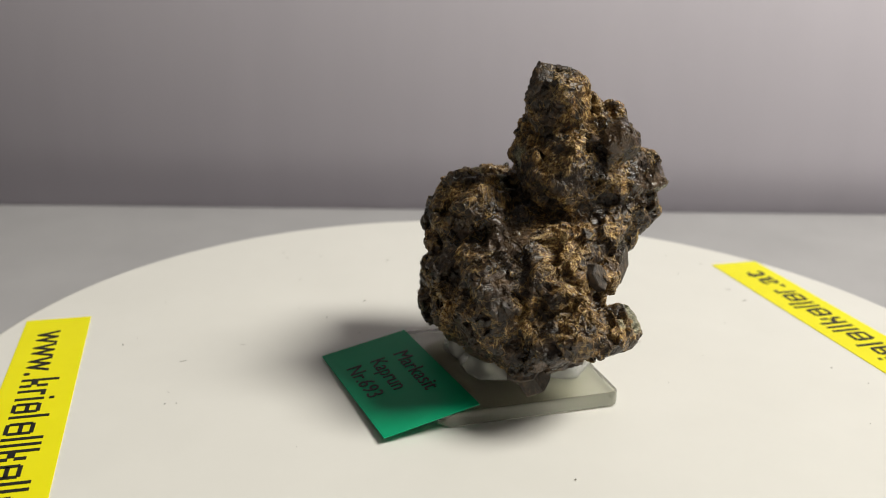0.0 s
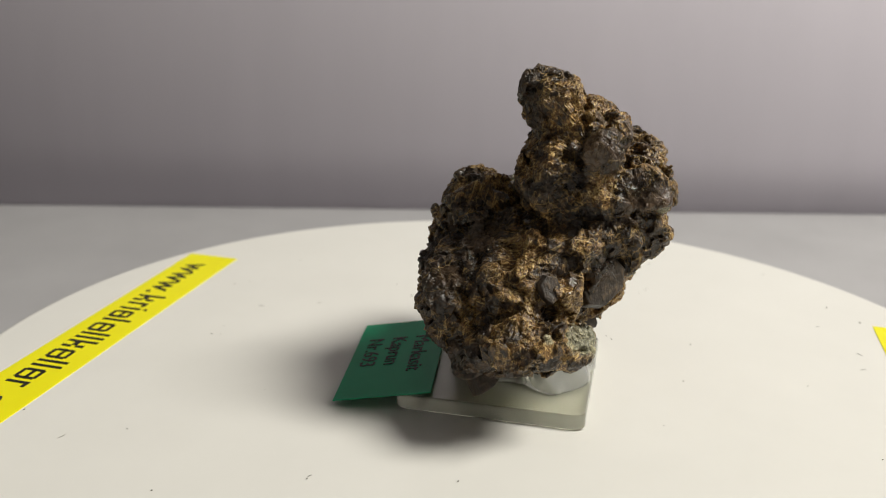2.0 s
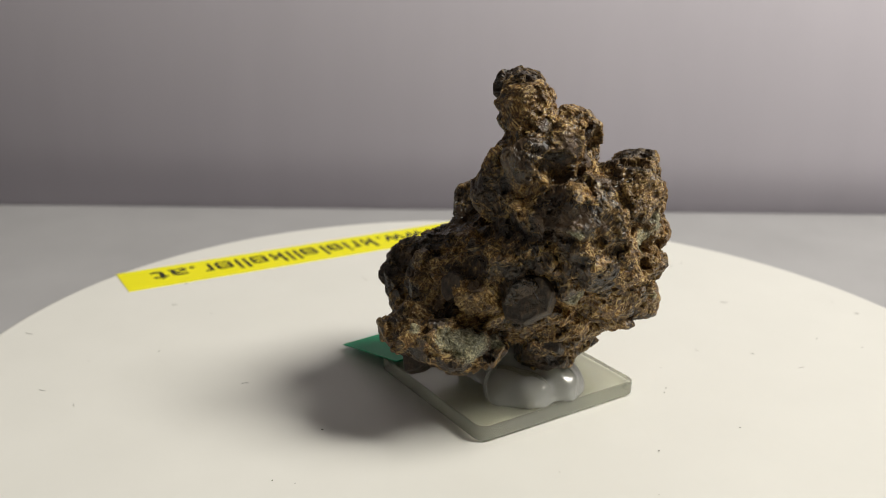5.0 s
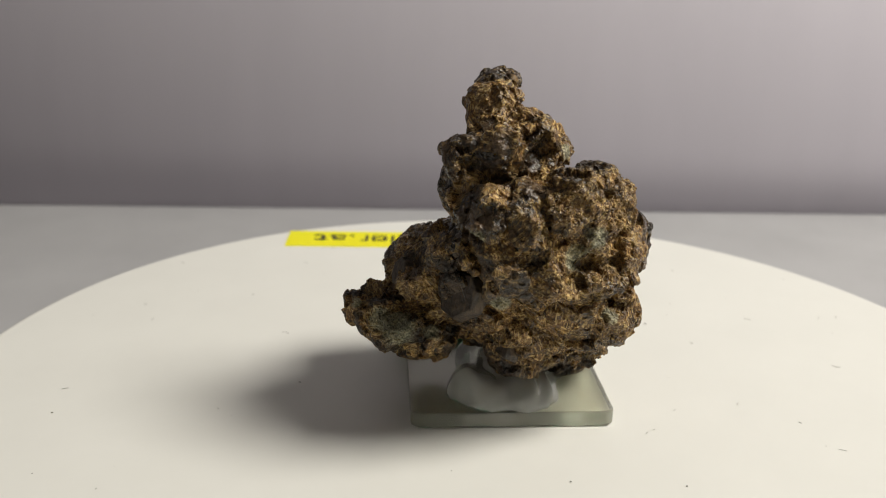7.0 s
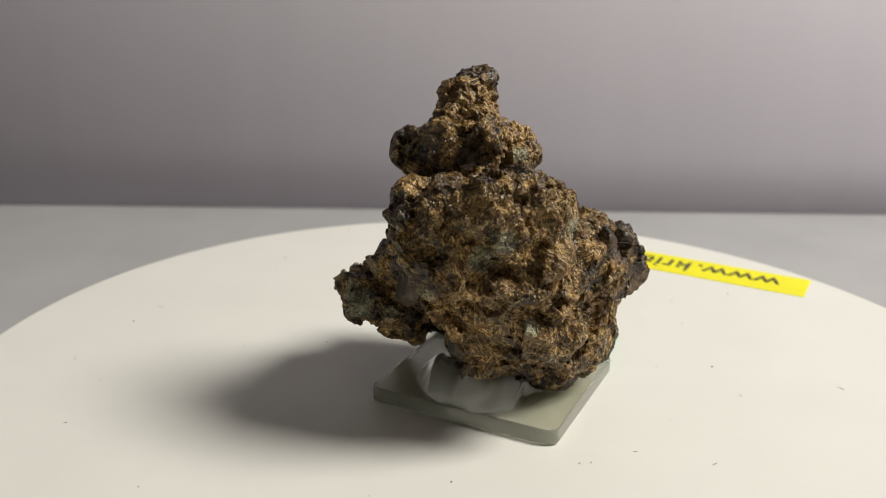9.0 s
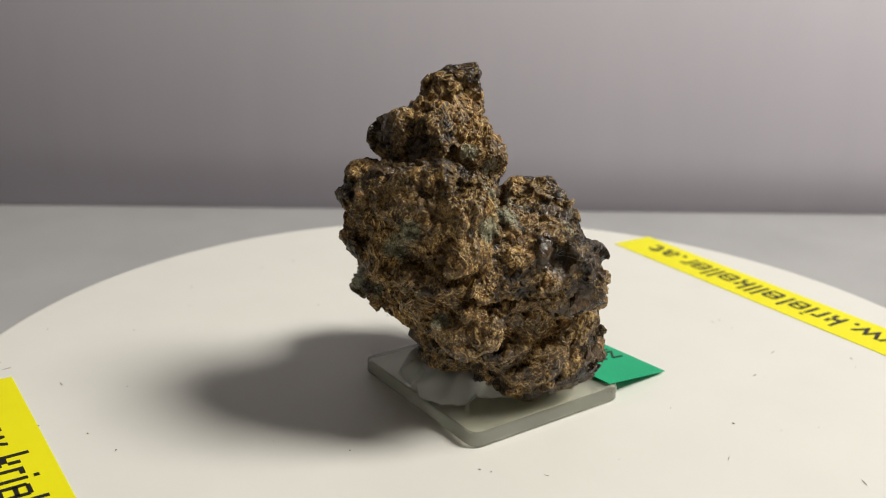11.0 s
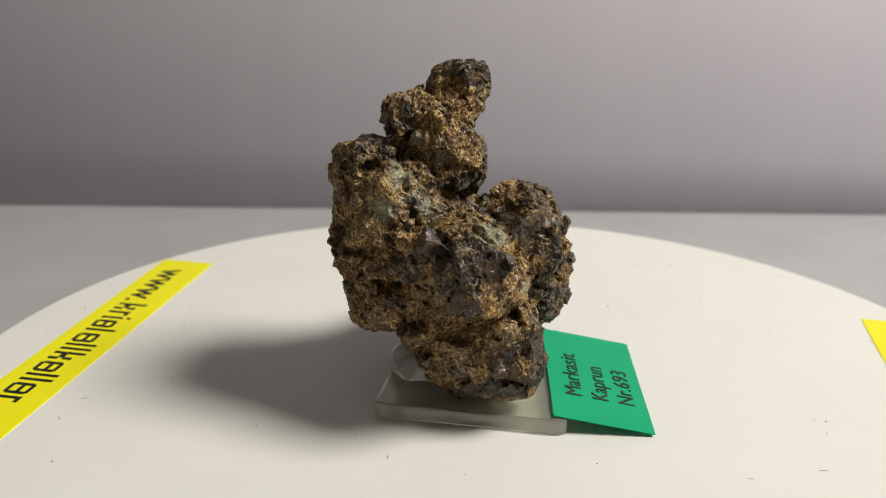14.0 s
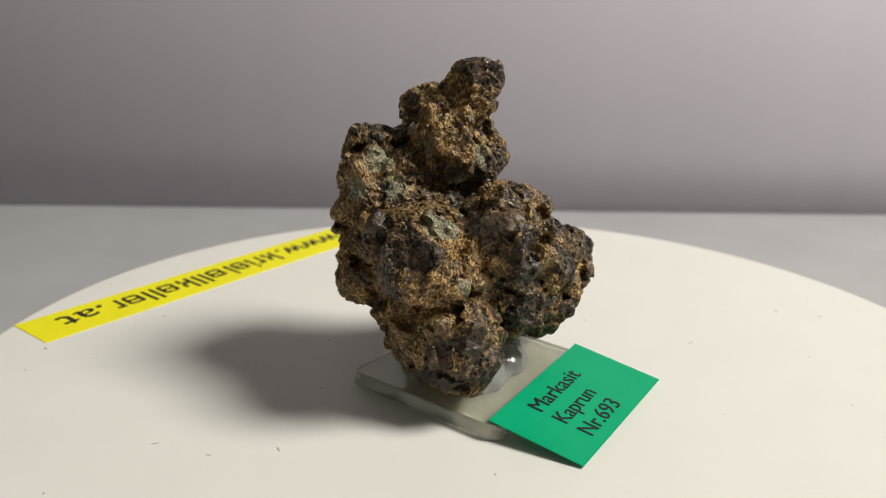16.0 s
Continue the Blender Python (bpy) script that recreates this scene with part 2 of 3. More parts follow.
def add_bar(bm, m, x0, x1, y0, y1):
    bmesh.ops.create_cube(bm, size=1, matrix=m @ Matrix.Translation(((x0 + x1) / 2, (y0 + y1) / 2, 0)) @ Matrix.Diagonal((x1 - x0, y1 - y0, 0.0001, 1)))


def sign_bars(shape, adv, em, m):
    """Plain bars as wide and as tall as one sign of the print."""
    bm = bmesh.new()
    tall, low, w = 0.716 * em, 0.53 * em, 0.088 * em
    a, b = 0.07 * em, adv * em - 0.04 * em
    if shape in ("t", "tl"):
        add_bar(bm, m, a, a + w, 0, tall)
    if shape == "tl":
        add_bar(bm, m, b - w * 1.5, b - w * 0.4, 0, low * 0.42)
        add_bar(bm, m, b - w * 1.6, b - w * 0.5, low * 0.62, low)
        add_bar(bm, m, a + w, b - w * 1.5, low * 0.38, low * 0.62)
    if shape == "ln":
        add_bar(bm, m, a, a + w, 0, low)
        add_bar(bm, m, a + w, b, low - w, low)
    if shape == "d":
        add_bar(bm, m, a, a + w, 0, low)
        add_bar(bm, m, a, a + w, tall - w, tall)
    if shape == "r":
        add_bar(bm, m, a, a + w, w * 0.7, low - w * 0.7)
        add_bar(bm, m, b - w, b, w * 0.7, low - w * 0.7)
        for y in (0, low - w, low * 0.45):
            add_bar(bm, m, a + w * 0.5, b - w * 0.5, y, y + w * 0.85)
    return bm


def yellow_label(table, m):
    length, width, thick = 0.1112, 0.0150, 0.00016
    lab = part("yellow_label", box(length, width, thick, m @ pose(0, 0, thick / 2), 0.00004, 1), M_YELLOW, table,
               "bright yellow printed label tape stuck on the disc")
    z, base, em = thick + 0.00006, -0.0037, 0.01063
    part("prefix_print", fit_text("www.", 0.0240, 0.0076), M_INK, lab).data.transform(m @ pose(-0.0480, base, z))
    x = -0.0226
    for adv, shape in SIGNS:
        part("letter_bar", sign_bars(shape, adv, em, m @ pose(x, base, z)), M_INK, lab)
        x += adv * em
    part("suffix_print", fit_text(".at", 0.0128, 0.0076), M_INK, lab).data.transform(m @ pose(0.0345, base, z))
    return lab


def turntable():
    root = new("turntable")
    tagged(root, "round white plastic turntable with two yellow labels, turning", "turntable")
    R = 0.1193
    part("disc", lathe([(0, -0.007), (R - 0.0015, -0.007), (R, -0.0055), (R, -0.0012), (R - 0.0004, -0.0003), (R - 0.0013, 0), (0, 0)], 256),
         M_DISC, root, "matt white plastic disc")
    part("hub", lathe([(0, -0.018), (0.03, -0.018), (0.03, -0.0072), (0, -0.0072)], 64), M_BASE, root)
    yellow_label(root, pose(-0.0907, -0.0325, 0, 0, 0, -71.6))
    yellow_label(root, pose(0.0906, 0.0333, 0, 0, 0, 110.0))
    # specks and short hairs that lie on the disc
    rnd = random.Random(5)
    bm = bmesh.new()
    for k in range(90):
        a, r = rnd.uniform(0, 2 * math.pi), 0.112 * math.sqrt(rnd.uniform(0.08, 1))
        m = pose(r * math.cos(a), r * math.sin(a), 0.00012, 0, 0, rnd.uniform(0, 360))
        if rnd.random() < 0.3:
            ln, cur = rnd.uniform(0.0006, 0.0018), rnd.uniform(-1, 1)
            pts = [(ln * (s - 0.5), cur * ln * 0.8 * (s - 0.5) ** 2) for s in (0, 0.25, 0.5, 0.75, 1)]
            for (x0, y0), (x1, y1) in zip(pts, pts[1:]):
                mm = m @ pose((x0 + x1) / 2, (y0 + y1) / 2, 0, 0, 0, math.degrees(math.atan2(y1 - y0, x1 - x0)))
                bmesh.ops.create_cube(bm, size=1, matrix=mm @ Matrix.Diagonal((math.hypot(x1 - x0, y1 - y0), 0.00006, 0.00006, 1)))
        else:
            s = rnd.uniform(0.00006, 0.0002)
            bmesh.ops.create_icosphere(bm, subdivisions=1, radius=s, matrix=m @ Matrix.Diagonal((rnd.uniform(0.8, 2), 1, 0.5, 1)))
    tagged(part("dust", bm, M_DUST, root, "dark specks and short hairs of dust"), kind="stuff")
    return root


table_disc = turntable()


def motor_stand():
    ob = part("motor_stand", lathe([(0, 0.0), (0.068, 0.0), (0.07, 0.002), (0.07, 0.014), (0.067, 0.0168), (0, 0.0168)], 128), M_BASE)
    tagged(ob, "low grey plastic motor stand on the table", "stand")


motor_stand()

# ---- the specimen ----
# rounded lobes of the ore: x, y, z, radius in millimetres over the turntable's axis
LOBES = [(9.9, 1.5, 64.6, 5.1), (14.1, 2.5, 54.9, 7.4), (12.7, -1.3, 46.5, 6.4), (22.8, 2.5, 45.1, 7.5), (-6.6, -1.1, 38.5, 6.5), (-3.2, 12.4, 40.8,
    4.5), (-7.9, -5, 29.3, 7), (-0.3, -16.7, 23.6, 7.9), (12.2, -6.9, 32.2, 7.3), (15.4, -14.5, 25.5, 6.3), (24.5, -20.4, 24.1, 2.9), (6.1, -18.1,
    18.1, 4.9), (18.3, -4, 36.7, 5.6), (13.8, -20.4, 19.9, 5.3), (11.2, 0.6, 62.5, 5.3), (18.7, 2.2, 53.7, 8.6), (26.9, 8.5, 46.6, 6.6), (27.7, 6.2,
    39.4, 6.1), (3.1, -8.3, 32.5, 7.2), (-0.1, -19.3, 25.9, 4.5), (16.2, -21.7, 19, 6.8), (19.3, -9.7, 28, 5.6), (20.6, -0.1, 27.5, 5.8), (24.3, -15.8,
    20.8, 3.8)]
LOBES = LOBES + [(16.6, 7.7, 12.8, 2.9), (17.8, 4.2, 56.9, 7.4), (22, 16.5, 46.7, 10.6), (20.9, 19.5, 49.1, 6.6), (24, 14.5, 37.4, 7.4), (15.2, -11.3,
    28.3, 8.8), (21.5, -23.9, 21.6, 2.7), (23.4, -14.1, 19.9, 4.4), (14.7, 26, 23.7, 4.3), (11.4, 11.3, 17.8, 8.2), (14.3, 8.1, 11.8, 3.7), (22.2,
    -0.6, 51, 4.2), (19.1, 24.5, 34.9, 5.1), (11.7, 0.9, 64.3, 4.4), (18, 17.6, 46.9, 9.5), (26.1, 9.9, 44, 8), (21.9, 12.8, 34.9, 10.5), (22.5, 17.6,
    52.2, 3.2), (26.5, 5.8, 49.4, 2.9), (14.1, 24.5, 47.8, 4.8), (-2.7, 24.8, 33.1, 7), (-2.3, 19.5, 17.4, 6.9), (15.9, 22.2, 27.2, 6.7), (13, 8.4,
    14.7, 5.5)]
LOBES = LOBES + [(21.4, -13.5, 17.9, 7.5), (-5.4, 26.4, 29.2, 4.1), (16.8, 7.9, 58.2, 5.8), (9.2, 9.1, 54.9, 5.3), (14.5, 22.3, 46.9, 6.6), (15.2, 23,
    37.8, 6.7), (-7.6, 6.3, 38.6, 7), (-8.5, 23.7, 32.4, 5.5), (-5.3, 16.6, 14.5, 9.7), (5.4, 21.1, 19.8, 6.1), (-12.5, 17.4, 13.6, 5), (24.1, 20.8,
    33.6, 4.4), (11.4, 7.3, 53.8, 8.2), (6.6, 5.8, 51.6, 4.2), (16.6, 21.5, 48.6, 6.4), (-4, 21.7, 33.8, 9.2), (14.5, 25.1, 34.6, 6.1), (12.6, 25.9,
    24.3, 5.2), (-10.8, 0.4, 26.7, 5.2), (-12.4, 15.1, 18.4, 4.4), (4, 26.1, 37.8, 5.1), (8.6, 1.1, 50.2, 4.8), (9.2, 10, 51.4, 5.6), (8.2, 27.3, 35.9,
    4.2)]
LOBES = LOBES + [(-6.7, -8.8, 29.8, 6.2), (-8.2, -3.7, 19.3, 5.7), (-8.6, 16, 12.6, 8.5), (-12.4, 13.4, 19.6, 4.5), (2.5, 18.8, 39.1, 5.5)]
# folds between the lobes: both ends of each, in millimetres
FOLDS = [(2.4, 4.7, 43.8, 5.3, -3.8, 41.3), (5.3, -3.8, 41.3, 12.7, -7.6, 40.4), (12.7, -7.6, 40.4, 18.5, -6.5, 42.7), (19.2, -5, 52.7, 18.4, -6.7,
    43.7), (18.4, -6.7, 43.7, 24.8, -8.1, 36.7), (-15.4, -2.3, 34.5, -7.4, -9, 35), (-7.4, -9, 35, 1.7, -9.3, 38), (1.7, -9.3, 38, 9, -9.7, 39.4),
    (3.2, -14.9, 35.1, 5.7, -21.1, 29), (5.7, -21.1, 29, 5.3, -22.5, 20), (21, -11.6, 33.9, 19.3, -16.1, 27.7), (19.3, -16.1, 27.7, 21.5, -18.1, 25.8),
    (21.5, -18.1, 25.8, 20.6, -26.4, 21.7), (4.7, 2.4, 54.3, 11.7, -4.1, 57.8), (11.7, -4.1, 57.8, 19, -0.3, 61.9), (-11.2, -7.4, 34.8, -8, -12.2,
    30.7)]
FOLDS = FOLDS + [(-8, -12.2, 30.7, -9.5, -15.4, 24), (5.8, -21.4, 27.2, 12.7, -19.6, 30.6), (12.7, -19.6, 30.6, 20.1, -15.6, 29.5), (18.5, -3.7, 57.9,
    21.1, 1.5, 61.2), (21.1, 1.5, 61.2, 18.4, 8.6, 63.1), (26.3, 0.8, 52.2, 24.7, -3.7, 45.1), (9.3, -6, 41.4, 18.4, -6.5, 40.9), (18.4, -6.5, 40.9,
    24.7, -3.7, 44.7), (24.7, -3.7, 44.7, 29, -3, 39.3), (29, -3, 39.3, 26, 4.4, 26.4), (0.8, -9.1, 39.4, 8.6, -5.9, 41.2), (3.7, -17.8, 33.2, 7.6,
    -21.7, 26.2), (8.1, -22.6, 23.7, 16.4, -19.8, 27.7), (16.4, -19.8, 27.7, 19.8, -16.1, 30.5), (19.8, -16.1, 30.5, 21.7, -13.9, 25), (21.7, -13.9,
    25, 23.5, -5.2, 21.3)]
FOLDS = FOLDS + [(30.3, -0.7, 41, 32.8, 4.3, 41.5), (32.8, 4.3, 41.5, 30.6, 16.2, 40.5), (24.8, -8.1, 36.5, 24.5, -5.8, 29.5), (24.5, -5.8, 29.5, 23.5,
    -5.2, 21.3), (12, -14.6, 34.4, 10.2, -9.4, 39.4), (10.2, -9.4, 39.4, 10.6, -7.3, 41), (26.3, 0.5, 52.6, 25.1, 6.9, 52.8), (25.1, 6.9, 52.8, 19.4,
    13.1, 54.3), (28.7, 1.3, 50.8, 30.9, 1, 43), (30.9, 1, 43, 29.9, 5, 34.2), (29.9, 5, 34.2, 27.8, 13.4, 29.2), (27.8, 13.4, 29.2, 26.1, 22.5, 29.8),
    (29.8, -2.3, 38.9, 29.2, 1.5, 35.4), (25.3, -22.6, 24.9, 26.7, -17.8, 23.5), (26.7, -17.8, 23.5, 23.1, -11.3, 23.6), (23.1, -11.3, 23.6, 22.7,
    -3.2, 22.2)]
FOLDS = FOLDS + [(22.7, -3.2, 22.2, 26.1, 4.9, 26.3), (22.7, 4, 20.1, 17.4, 4.7, 12.7), (29.5, 13.8, 51.1, 31, 16.7, 44.2), (31, 16.7, 44.2, 24.9,
    22.7, 38.3), (24.9, 22.7, 38.3, 14.8, 29.9, 34.5), (18.2, -1.3, 61.7, 17, 4.9, 64.2), (17, 4.9, 64.2, 12, 8.4, 62.4), (25.5, 4.4, 51.4, 25.6, 12.8,
    53.2), (25.6, 12.8, 53.2, 16.4, 14.2, 53.9), (16.4, 14.2, 53.9, 15, 21.8, 54.4), (10.3, 28.3, 44.5, 12, 30, 38.8), (12, 30, 38.8, 9.5, 28.9, 29.8),
    (24.4, 10.1, 26.9, 26.4, 22.7, 31), (26.4, 22.7, 31, 22, 27.4, 31.8), (22, 27.4, 31.8, 13.9, 30.3, 30.5), (29.6, 0.9, 35.8, 25.3, 2.2, 25.6)]
FOLDS = FOLDS + [(25.3, 2.2, 25.6, 17.8, -1.8, 14.2), (26.7, 16.3, 52.8, 29.5, 20.4, 47.7), (29.5, 20.4, 47.7, 29.2, 18.2, 39.5), (29.2, 18.2, 39.5,
    26.5, 22.7, 34.1), (20.9, 26.2, 51.5, 18.9, 28.1, 44.1), (18.9, 28.1, 44.1, 20.6, 28, 35.9), (10.2, 29.6, 40, 3, 29.9, 33.9), (3, 29.9, 33.9, -0.3,
    29.1, 27.2), (11.8, 7.8, 62.9, 12.3, 13.2, 59), (12.3, 13.2, 59, 10, 16.2, 53.1), (22.5, 17.7, 55, 15.7, 14, 54.1), (15.7, 14, 54.1, 9.9, 16.5,
    52.7), (9.9, 16.5, 52.7, 4.3, 10.5, 48.4), (13.9, 21.9, 53.3, 6.7, 23.7, 47.3), (6.7, 23.7, 47.3, 6.1, 28.8, 41), (0.9, 16.5, 44.2, -5.3, 14.7,
    40.8)]
FOLDS = FOLDS + [(-5.3, 14.7, 40.8, -14.5, 15.9, 35.3), (6, 30.1, 37, 4.2, 28.8, 28.6), (4.2, 28.8, 28.6, -3.4, 25.6, 23.9), (-3.4, 25.6, 23.9, -14.4,
    22.5, 25.6), (20.3, 26.4, 29.1, 7.7, 28.6, 29.1), (7.4, 29.8, 25, -0.8, 25.8, 24.5), (16.4, 22.4, 55.1, 15.2, 28.5, 48.9), (15.2, 28.5, 48.9, 12.8,
    29.7, 41.7), (12.8, 29.7, 41.7, 13.6, 30, 34.7), (-1, 26.4, 41.6, -3.2, 30.5, 36.1), (-3.2, 30.5, 36.1, -2.6, 29.5, 28.5), (13.7, 7.1, 64.6, 6.2,
    9.1, 59.8), (18.2, 14.6, 54.2, 5.6, 21.9, 48.3), (5.6, 21.9, 48.3, 2.7, 26.7, 42.6), (3.7, 24.8, 42.4, 1.8, 30, 35.4), (1.8, 30, 35.4, 4.9, 26.6,
    23.3)]
FOLDS = FOLDS + [(-2.6, 11.8, 43.6, -12.3, 16.9, 37.1), (-12.3, 16.9, 37.1, -15.3, 14.4, 28.7), (-15.3, 14.4, 28.7, -14.2, 8.5, 20.7), (6.3, 27, 22,
    -6.6, 24.6, 23.4), (-6.6, 24.6, 23.4, -15.1, 20.2, 26.7), (9, 29.4, 41.9, 3.1, 28.2, 42), (10.3, 29.3, 30.4, 1.4, 30.9, 32.1), (9.1, 23.9, 49.9,
    2.9, 18.8, 44.5), (2.9, 18.8, 44.5, 1.7, 5, 43.7), (10.3, 5.1, 66.5, 8, 6.3, 62.2), (8, 6.3, 62.2, 4.9, 1.4, 58.6), (17.3, 14.1, 54.4, 5.4, 15.1,
    49.2), (5.4, 15.1, 49.2, -2.8, 12.3, 43.3), (8.3, 29.2, 39.6, -3.3, 30.9, 34.8), (-3.3, 30.9, 34.8, 5.2, 26.6, 22.9), (-5.4, 9.1, 44.5, -10.1,
    14.3, 39.9)]
FOLDS = FOLDS + [(-10.1, 14.3, 39.9, -14.3, 9.6, 33.9), (-14.3, 9.6, 33.9, -14, 6.8, 24.6), (-14, 6.8, 24.6, -15.1, 8.8, 17.5), (-10.3, -3.9, 39.8,
    -14.9, 1.4, 34.7), (-14.9, 1.4, 34.7, -13.4, -5.6, 24.1), (3.3, 26.5, 20.5, -11.2, 25.1, 26.1), (-11.2, 25.1, 26.1, -15.4, 19.4, 24.7), (-15.4,
    19.4, 24.7, -16, 15.3, 31.7), (2.7, 19.7, 43.7, -3.5, 12.7, 42.6), (-3.5, 12.7, 42.6, -6, 10, 43.8), (-13.9, 7.8, 24.8, -13.8, 0, 27.3)]
# the mass between the lobes, from the top down
CROWN = [(15.2, 4.1, 53.5, 8.5), (12, 1.7, 61.4, 5.6), (12, 6.5, 51.1, 8.7), (21.6, -0.7, 54.3, 4.6), (16.8, 5.7, 58.3, 5.8), (11.2, 7.3, 55.1, 6.7),
    (19.2, 4.1, 55.9, 5.7), (14.4, 3.3, 56.7, 7.6), (10.4, 8.9, 51.9, 6.8), (8.9, 0.9, 65.4, 3.1), (8.1, 2.5, 59.9, 3.2), (16, 9.7, 58.3, 3.6)]
NECK = [(16.8, 9.7, 39.9, 14.5), (14.4, 18.4, 42.3, 10), (22.4, 8.1, 41.5, 11.1), (15.2, 2.5, 46.3, 10), (-5.5, 3.3, 36.7, 8.1), (21.6, 16.8, 46.3,
    6.9), (18.4, 20.8, 49.5, 5.4), (11.2, 20.8, 37.5, 9.3), (16, 21.6, 46.3, 7.2), (24, 13.6, 45.5, 7.4), (-7.9, 5.7, 39.1, 5.6), (28, 4.9, 46.3, 5),
    (-0.7, -7.1, 37.5, 3.1), (14.4, 2.5, 47.9, 9.7), (24.8, 16, 47.9, 5.6), (20, 18.4, 47.9, 6.9), (27.2, -0.7, 38.3, 3.2), (7.3, 26.4, 42.3, 3.1), (6.5,
    20, 46.3, 2.8), (8.9, 16.8, 48.7, 3.1), (23.2, -4.7, 36.7, 2.9), (2.5, 26.4, 38.3, 3.6)]
NECK = NECK + [(-6.3, 9.7, 39.9, 3.5), (-4.7, -3.9, 39.9, 3.2), (23.2, 0.1, 47.9, 4)]
WAIST = [(2.5, 8.9, 26.3, 17), (12.8, 16, 32.7, 12.8), (13.6, -0.7, 31.9, 11), (-5.5, 23.2, 32.7, 7.5), (-7.1, 0.1, 32.7, 8.4), (4.9, 4.9, 25.5,
    16.9), (4.1, 20.8, 33.5, 9.2), (12, 4.1, 29.5, 14.2), (-5.5, 17.6, 31.1, 9.3), (12.8, 24, 25.5, 6.3), (18.4, -11.1, 29.5, 4.5), (-2.3, -3.1, 27.1,
    11.4), (8.9, -1.5, 26.3, 14.8), (-0.7, 22.4, 34.3, 8), (20, 20, 33.5, 7.3), (19.2, -7.9, 31.1, 5.4), (-5.5, 1.7, 35.1, 9), (20, -1.5, 35.9, 6.3),
    (-6.3, 13.6, 30.3, 9.6), (4.1, 13.6, 31.9, 12.8), (13.6, 19.2, 33.5, 10.9), (14.4, -15.1, 27.9, 5.1)]
WAIST = WAIST + [(23.2, 14.4, 34.3, 6.9), (-0.7, -15.1, 25.5, 6.9), (-7.9, 22.4, 29.5, 5.8), (-8.7, 16.8, 26.3, 6.5), (-11.1, 23.2, 24.7, 2.1),
    (-11.9, 5.7, 32.7, 3.4), (-0.7, 27.2, 30.3, 3.5), (12, -17.5, 28.7, 3.5), (0.1, -19.9, 24.7, 3.9)]
BELLY = [(6.5, -7.9, 23.1, 13.5), (-4.7, 13.6, 16.8, 10.6), (0.1, -6.3, 23.9, 11.9), (-1.5, 12, 16, 11.4), (16, -13.5, 20.7, 7.4), (3.3, -10.3, 23.1,
    12.1), (12, -20.7, 19.9, 4.7), (4.9, -15.1, 14.4, 6.2), (1.7, 4.1, 18.4, 11.5), (18.4, -20.7, 21.5, 4.2), (14.4, -8.7, 20.7, 8.3), (10.4, -11.9, 21.5,
    10.8), (22.4, -17.5, 21.5, 3.8), (4.9, -11.1, 16, 8.7), (0.9, 8.9, 16, 11.1), (-1.5, 14.4, 17.6, 10.8), (8.1, 8.1, 16, 8), (24, -14.3, 19.9, 2.8),
    (4.1, 19.2, 23.1, 7.6), (-2.3, -8.7, 21.5, 8.9), (23.2, -11.1, 19.9, 2.8), (-10.3, 14.4, 17.6, 6.5)]
BELLY = BELLY + [(22.4, -22.3, 22.3, 2.6), (7.3, -17.5, 16.8, 5.6), (-6.3, -5.5, 21.5, 6.5), (16, -25.5, 20.7, 2.2), (-10.3, 0.1, 19.9, 2.4), (20,
    -23.1, 21.5, 3.2), (-11.9, 20, 23.9, 2.2), (16, 21.6, 22.3, 3.6), (24, -19.9, 23.1, 3.1), (21.6, -7.1, 19.2, 3.2), (24.8, -14.3, 20.7, 2.9), (8.9,
    26.4, 23.9, 3.2), (-11.9, 20, 23.9, 2.2), (-11.9, 20, 23.9, 2.2), (-11.9, 20, 23.9, 2.2)]
FOOT = [(1.7, -5.5, 13.6, 6), (-12.7, 16.8, 12, 4.2), (-9.5, 16, 13.6, 6.7), (14.4, 8.1, 13.6, 3.9), (-2.3, 8.9, 5.6, 2.8), (-1.5, 5.7, 6.4, 3.2),
    (-9.5, 14.4, 8.8, 3.2), (0.1, 1.7, 8.8, 3.2), (-4.7, 10.4, 7.2, 3.5)]
GLUE = [(4, 5, 2, 10.5), (14, 0, 3.5, 6), (13, 10, 3.5, 6.5), (17, 4, 4, 4.5), (-5, 7, 3, 6.5), (0, -2, 3, 6.5), (8, 7, 7, 6)]
PEAK_TIPS = [(9.3, 1.9, 65.3, 2.9), (13, 3, 63.6, 2.8), (8, -0.6, 64.6, 2.4)]
# bare dark crystal faces: x, y, z, reach
GLOSSY = [(29.7, 0.6, 45, 4.8), (1.3, -19.9, 30.2, 3.5), (-7.5, -7.3, 36.9, 2.8), (5, -15.8, 34.6, 2.2), (23.1, -10.8, 31.7, 2.3), (22.7, -5.2, 56.7,
    5.1), (24.9, -1, 30.3, 4), (23.7, -1.4, 22.3, 3.2), (26.2, 12.8, 53.1, 4.6), (32.6, 2.5, 46.3, 4.3), (2.1, -10.2, 36.5, 6.5), (10.2, -21.9, 14.5,
    4.5), (19.6, -16.8, 27, 2.6), (21.3, 2, 61.7, 2.9), (20.8, 10.6, 55.4, 3.4), (32.9, 5.5, 47.3, 2.4), (-3.3, 29.1, 37.8, 4.5), (-4.7, 29, 28, 2.7),
    (24.4, 5.4, 58.8, 3.4), (-6.8, 29.8, 30.8, 4.2), (-7.8, 11.8, 42, 3.6), (-13.3, 21.9, 14.6, 3.6), (-12.4, 9.3, 39.8, 4.5), (-11.1, 26.9, 35, 2.9)]
GLOSSY = GLOSSY + [(-0.2, 29.5, 39.4, 3.4), (-16.6, 15.7, 19.6, 3.1), (-12.2, 5.4, 42.1, 3.6), (-11.7, 25.5, 35.6, 3.4), (6.4, 2, 67.3, 2.9)]
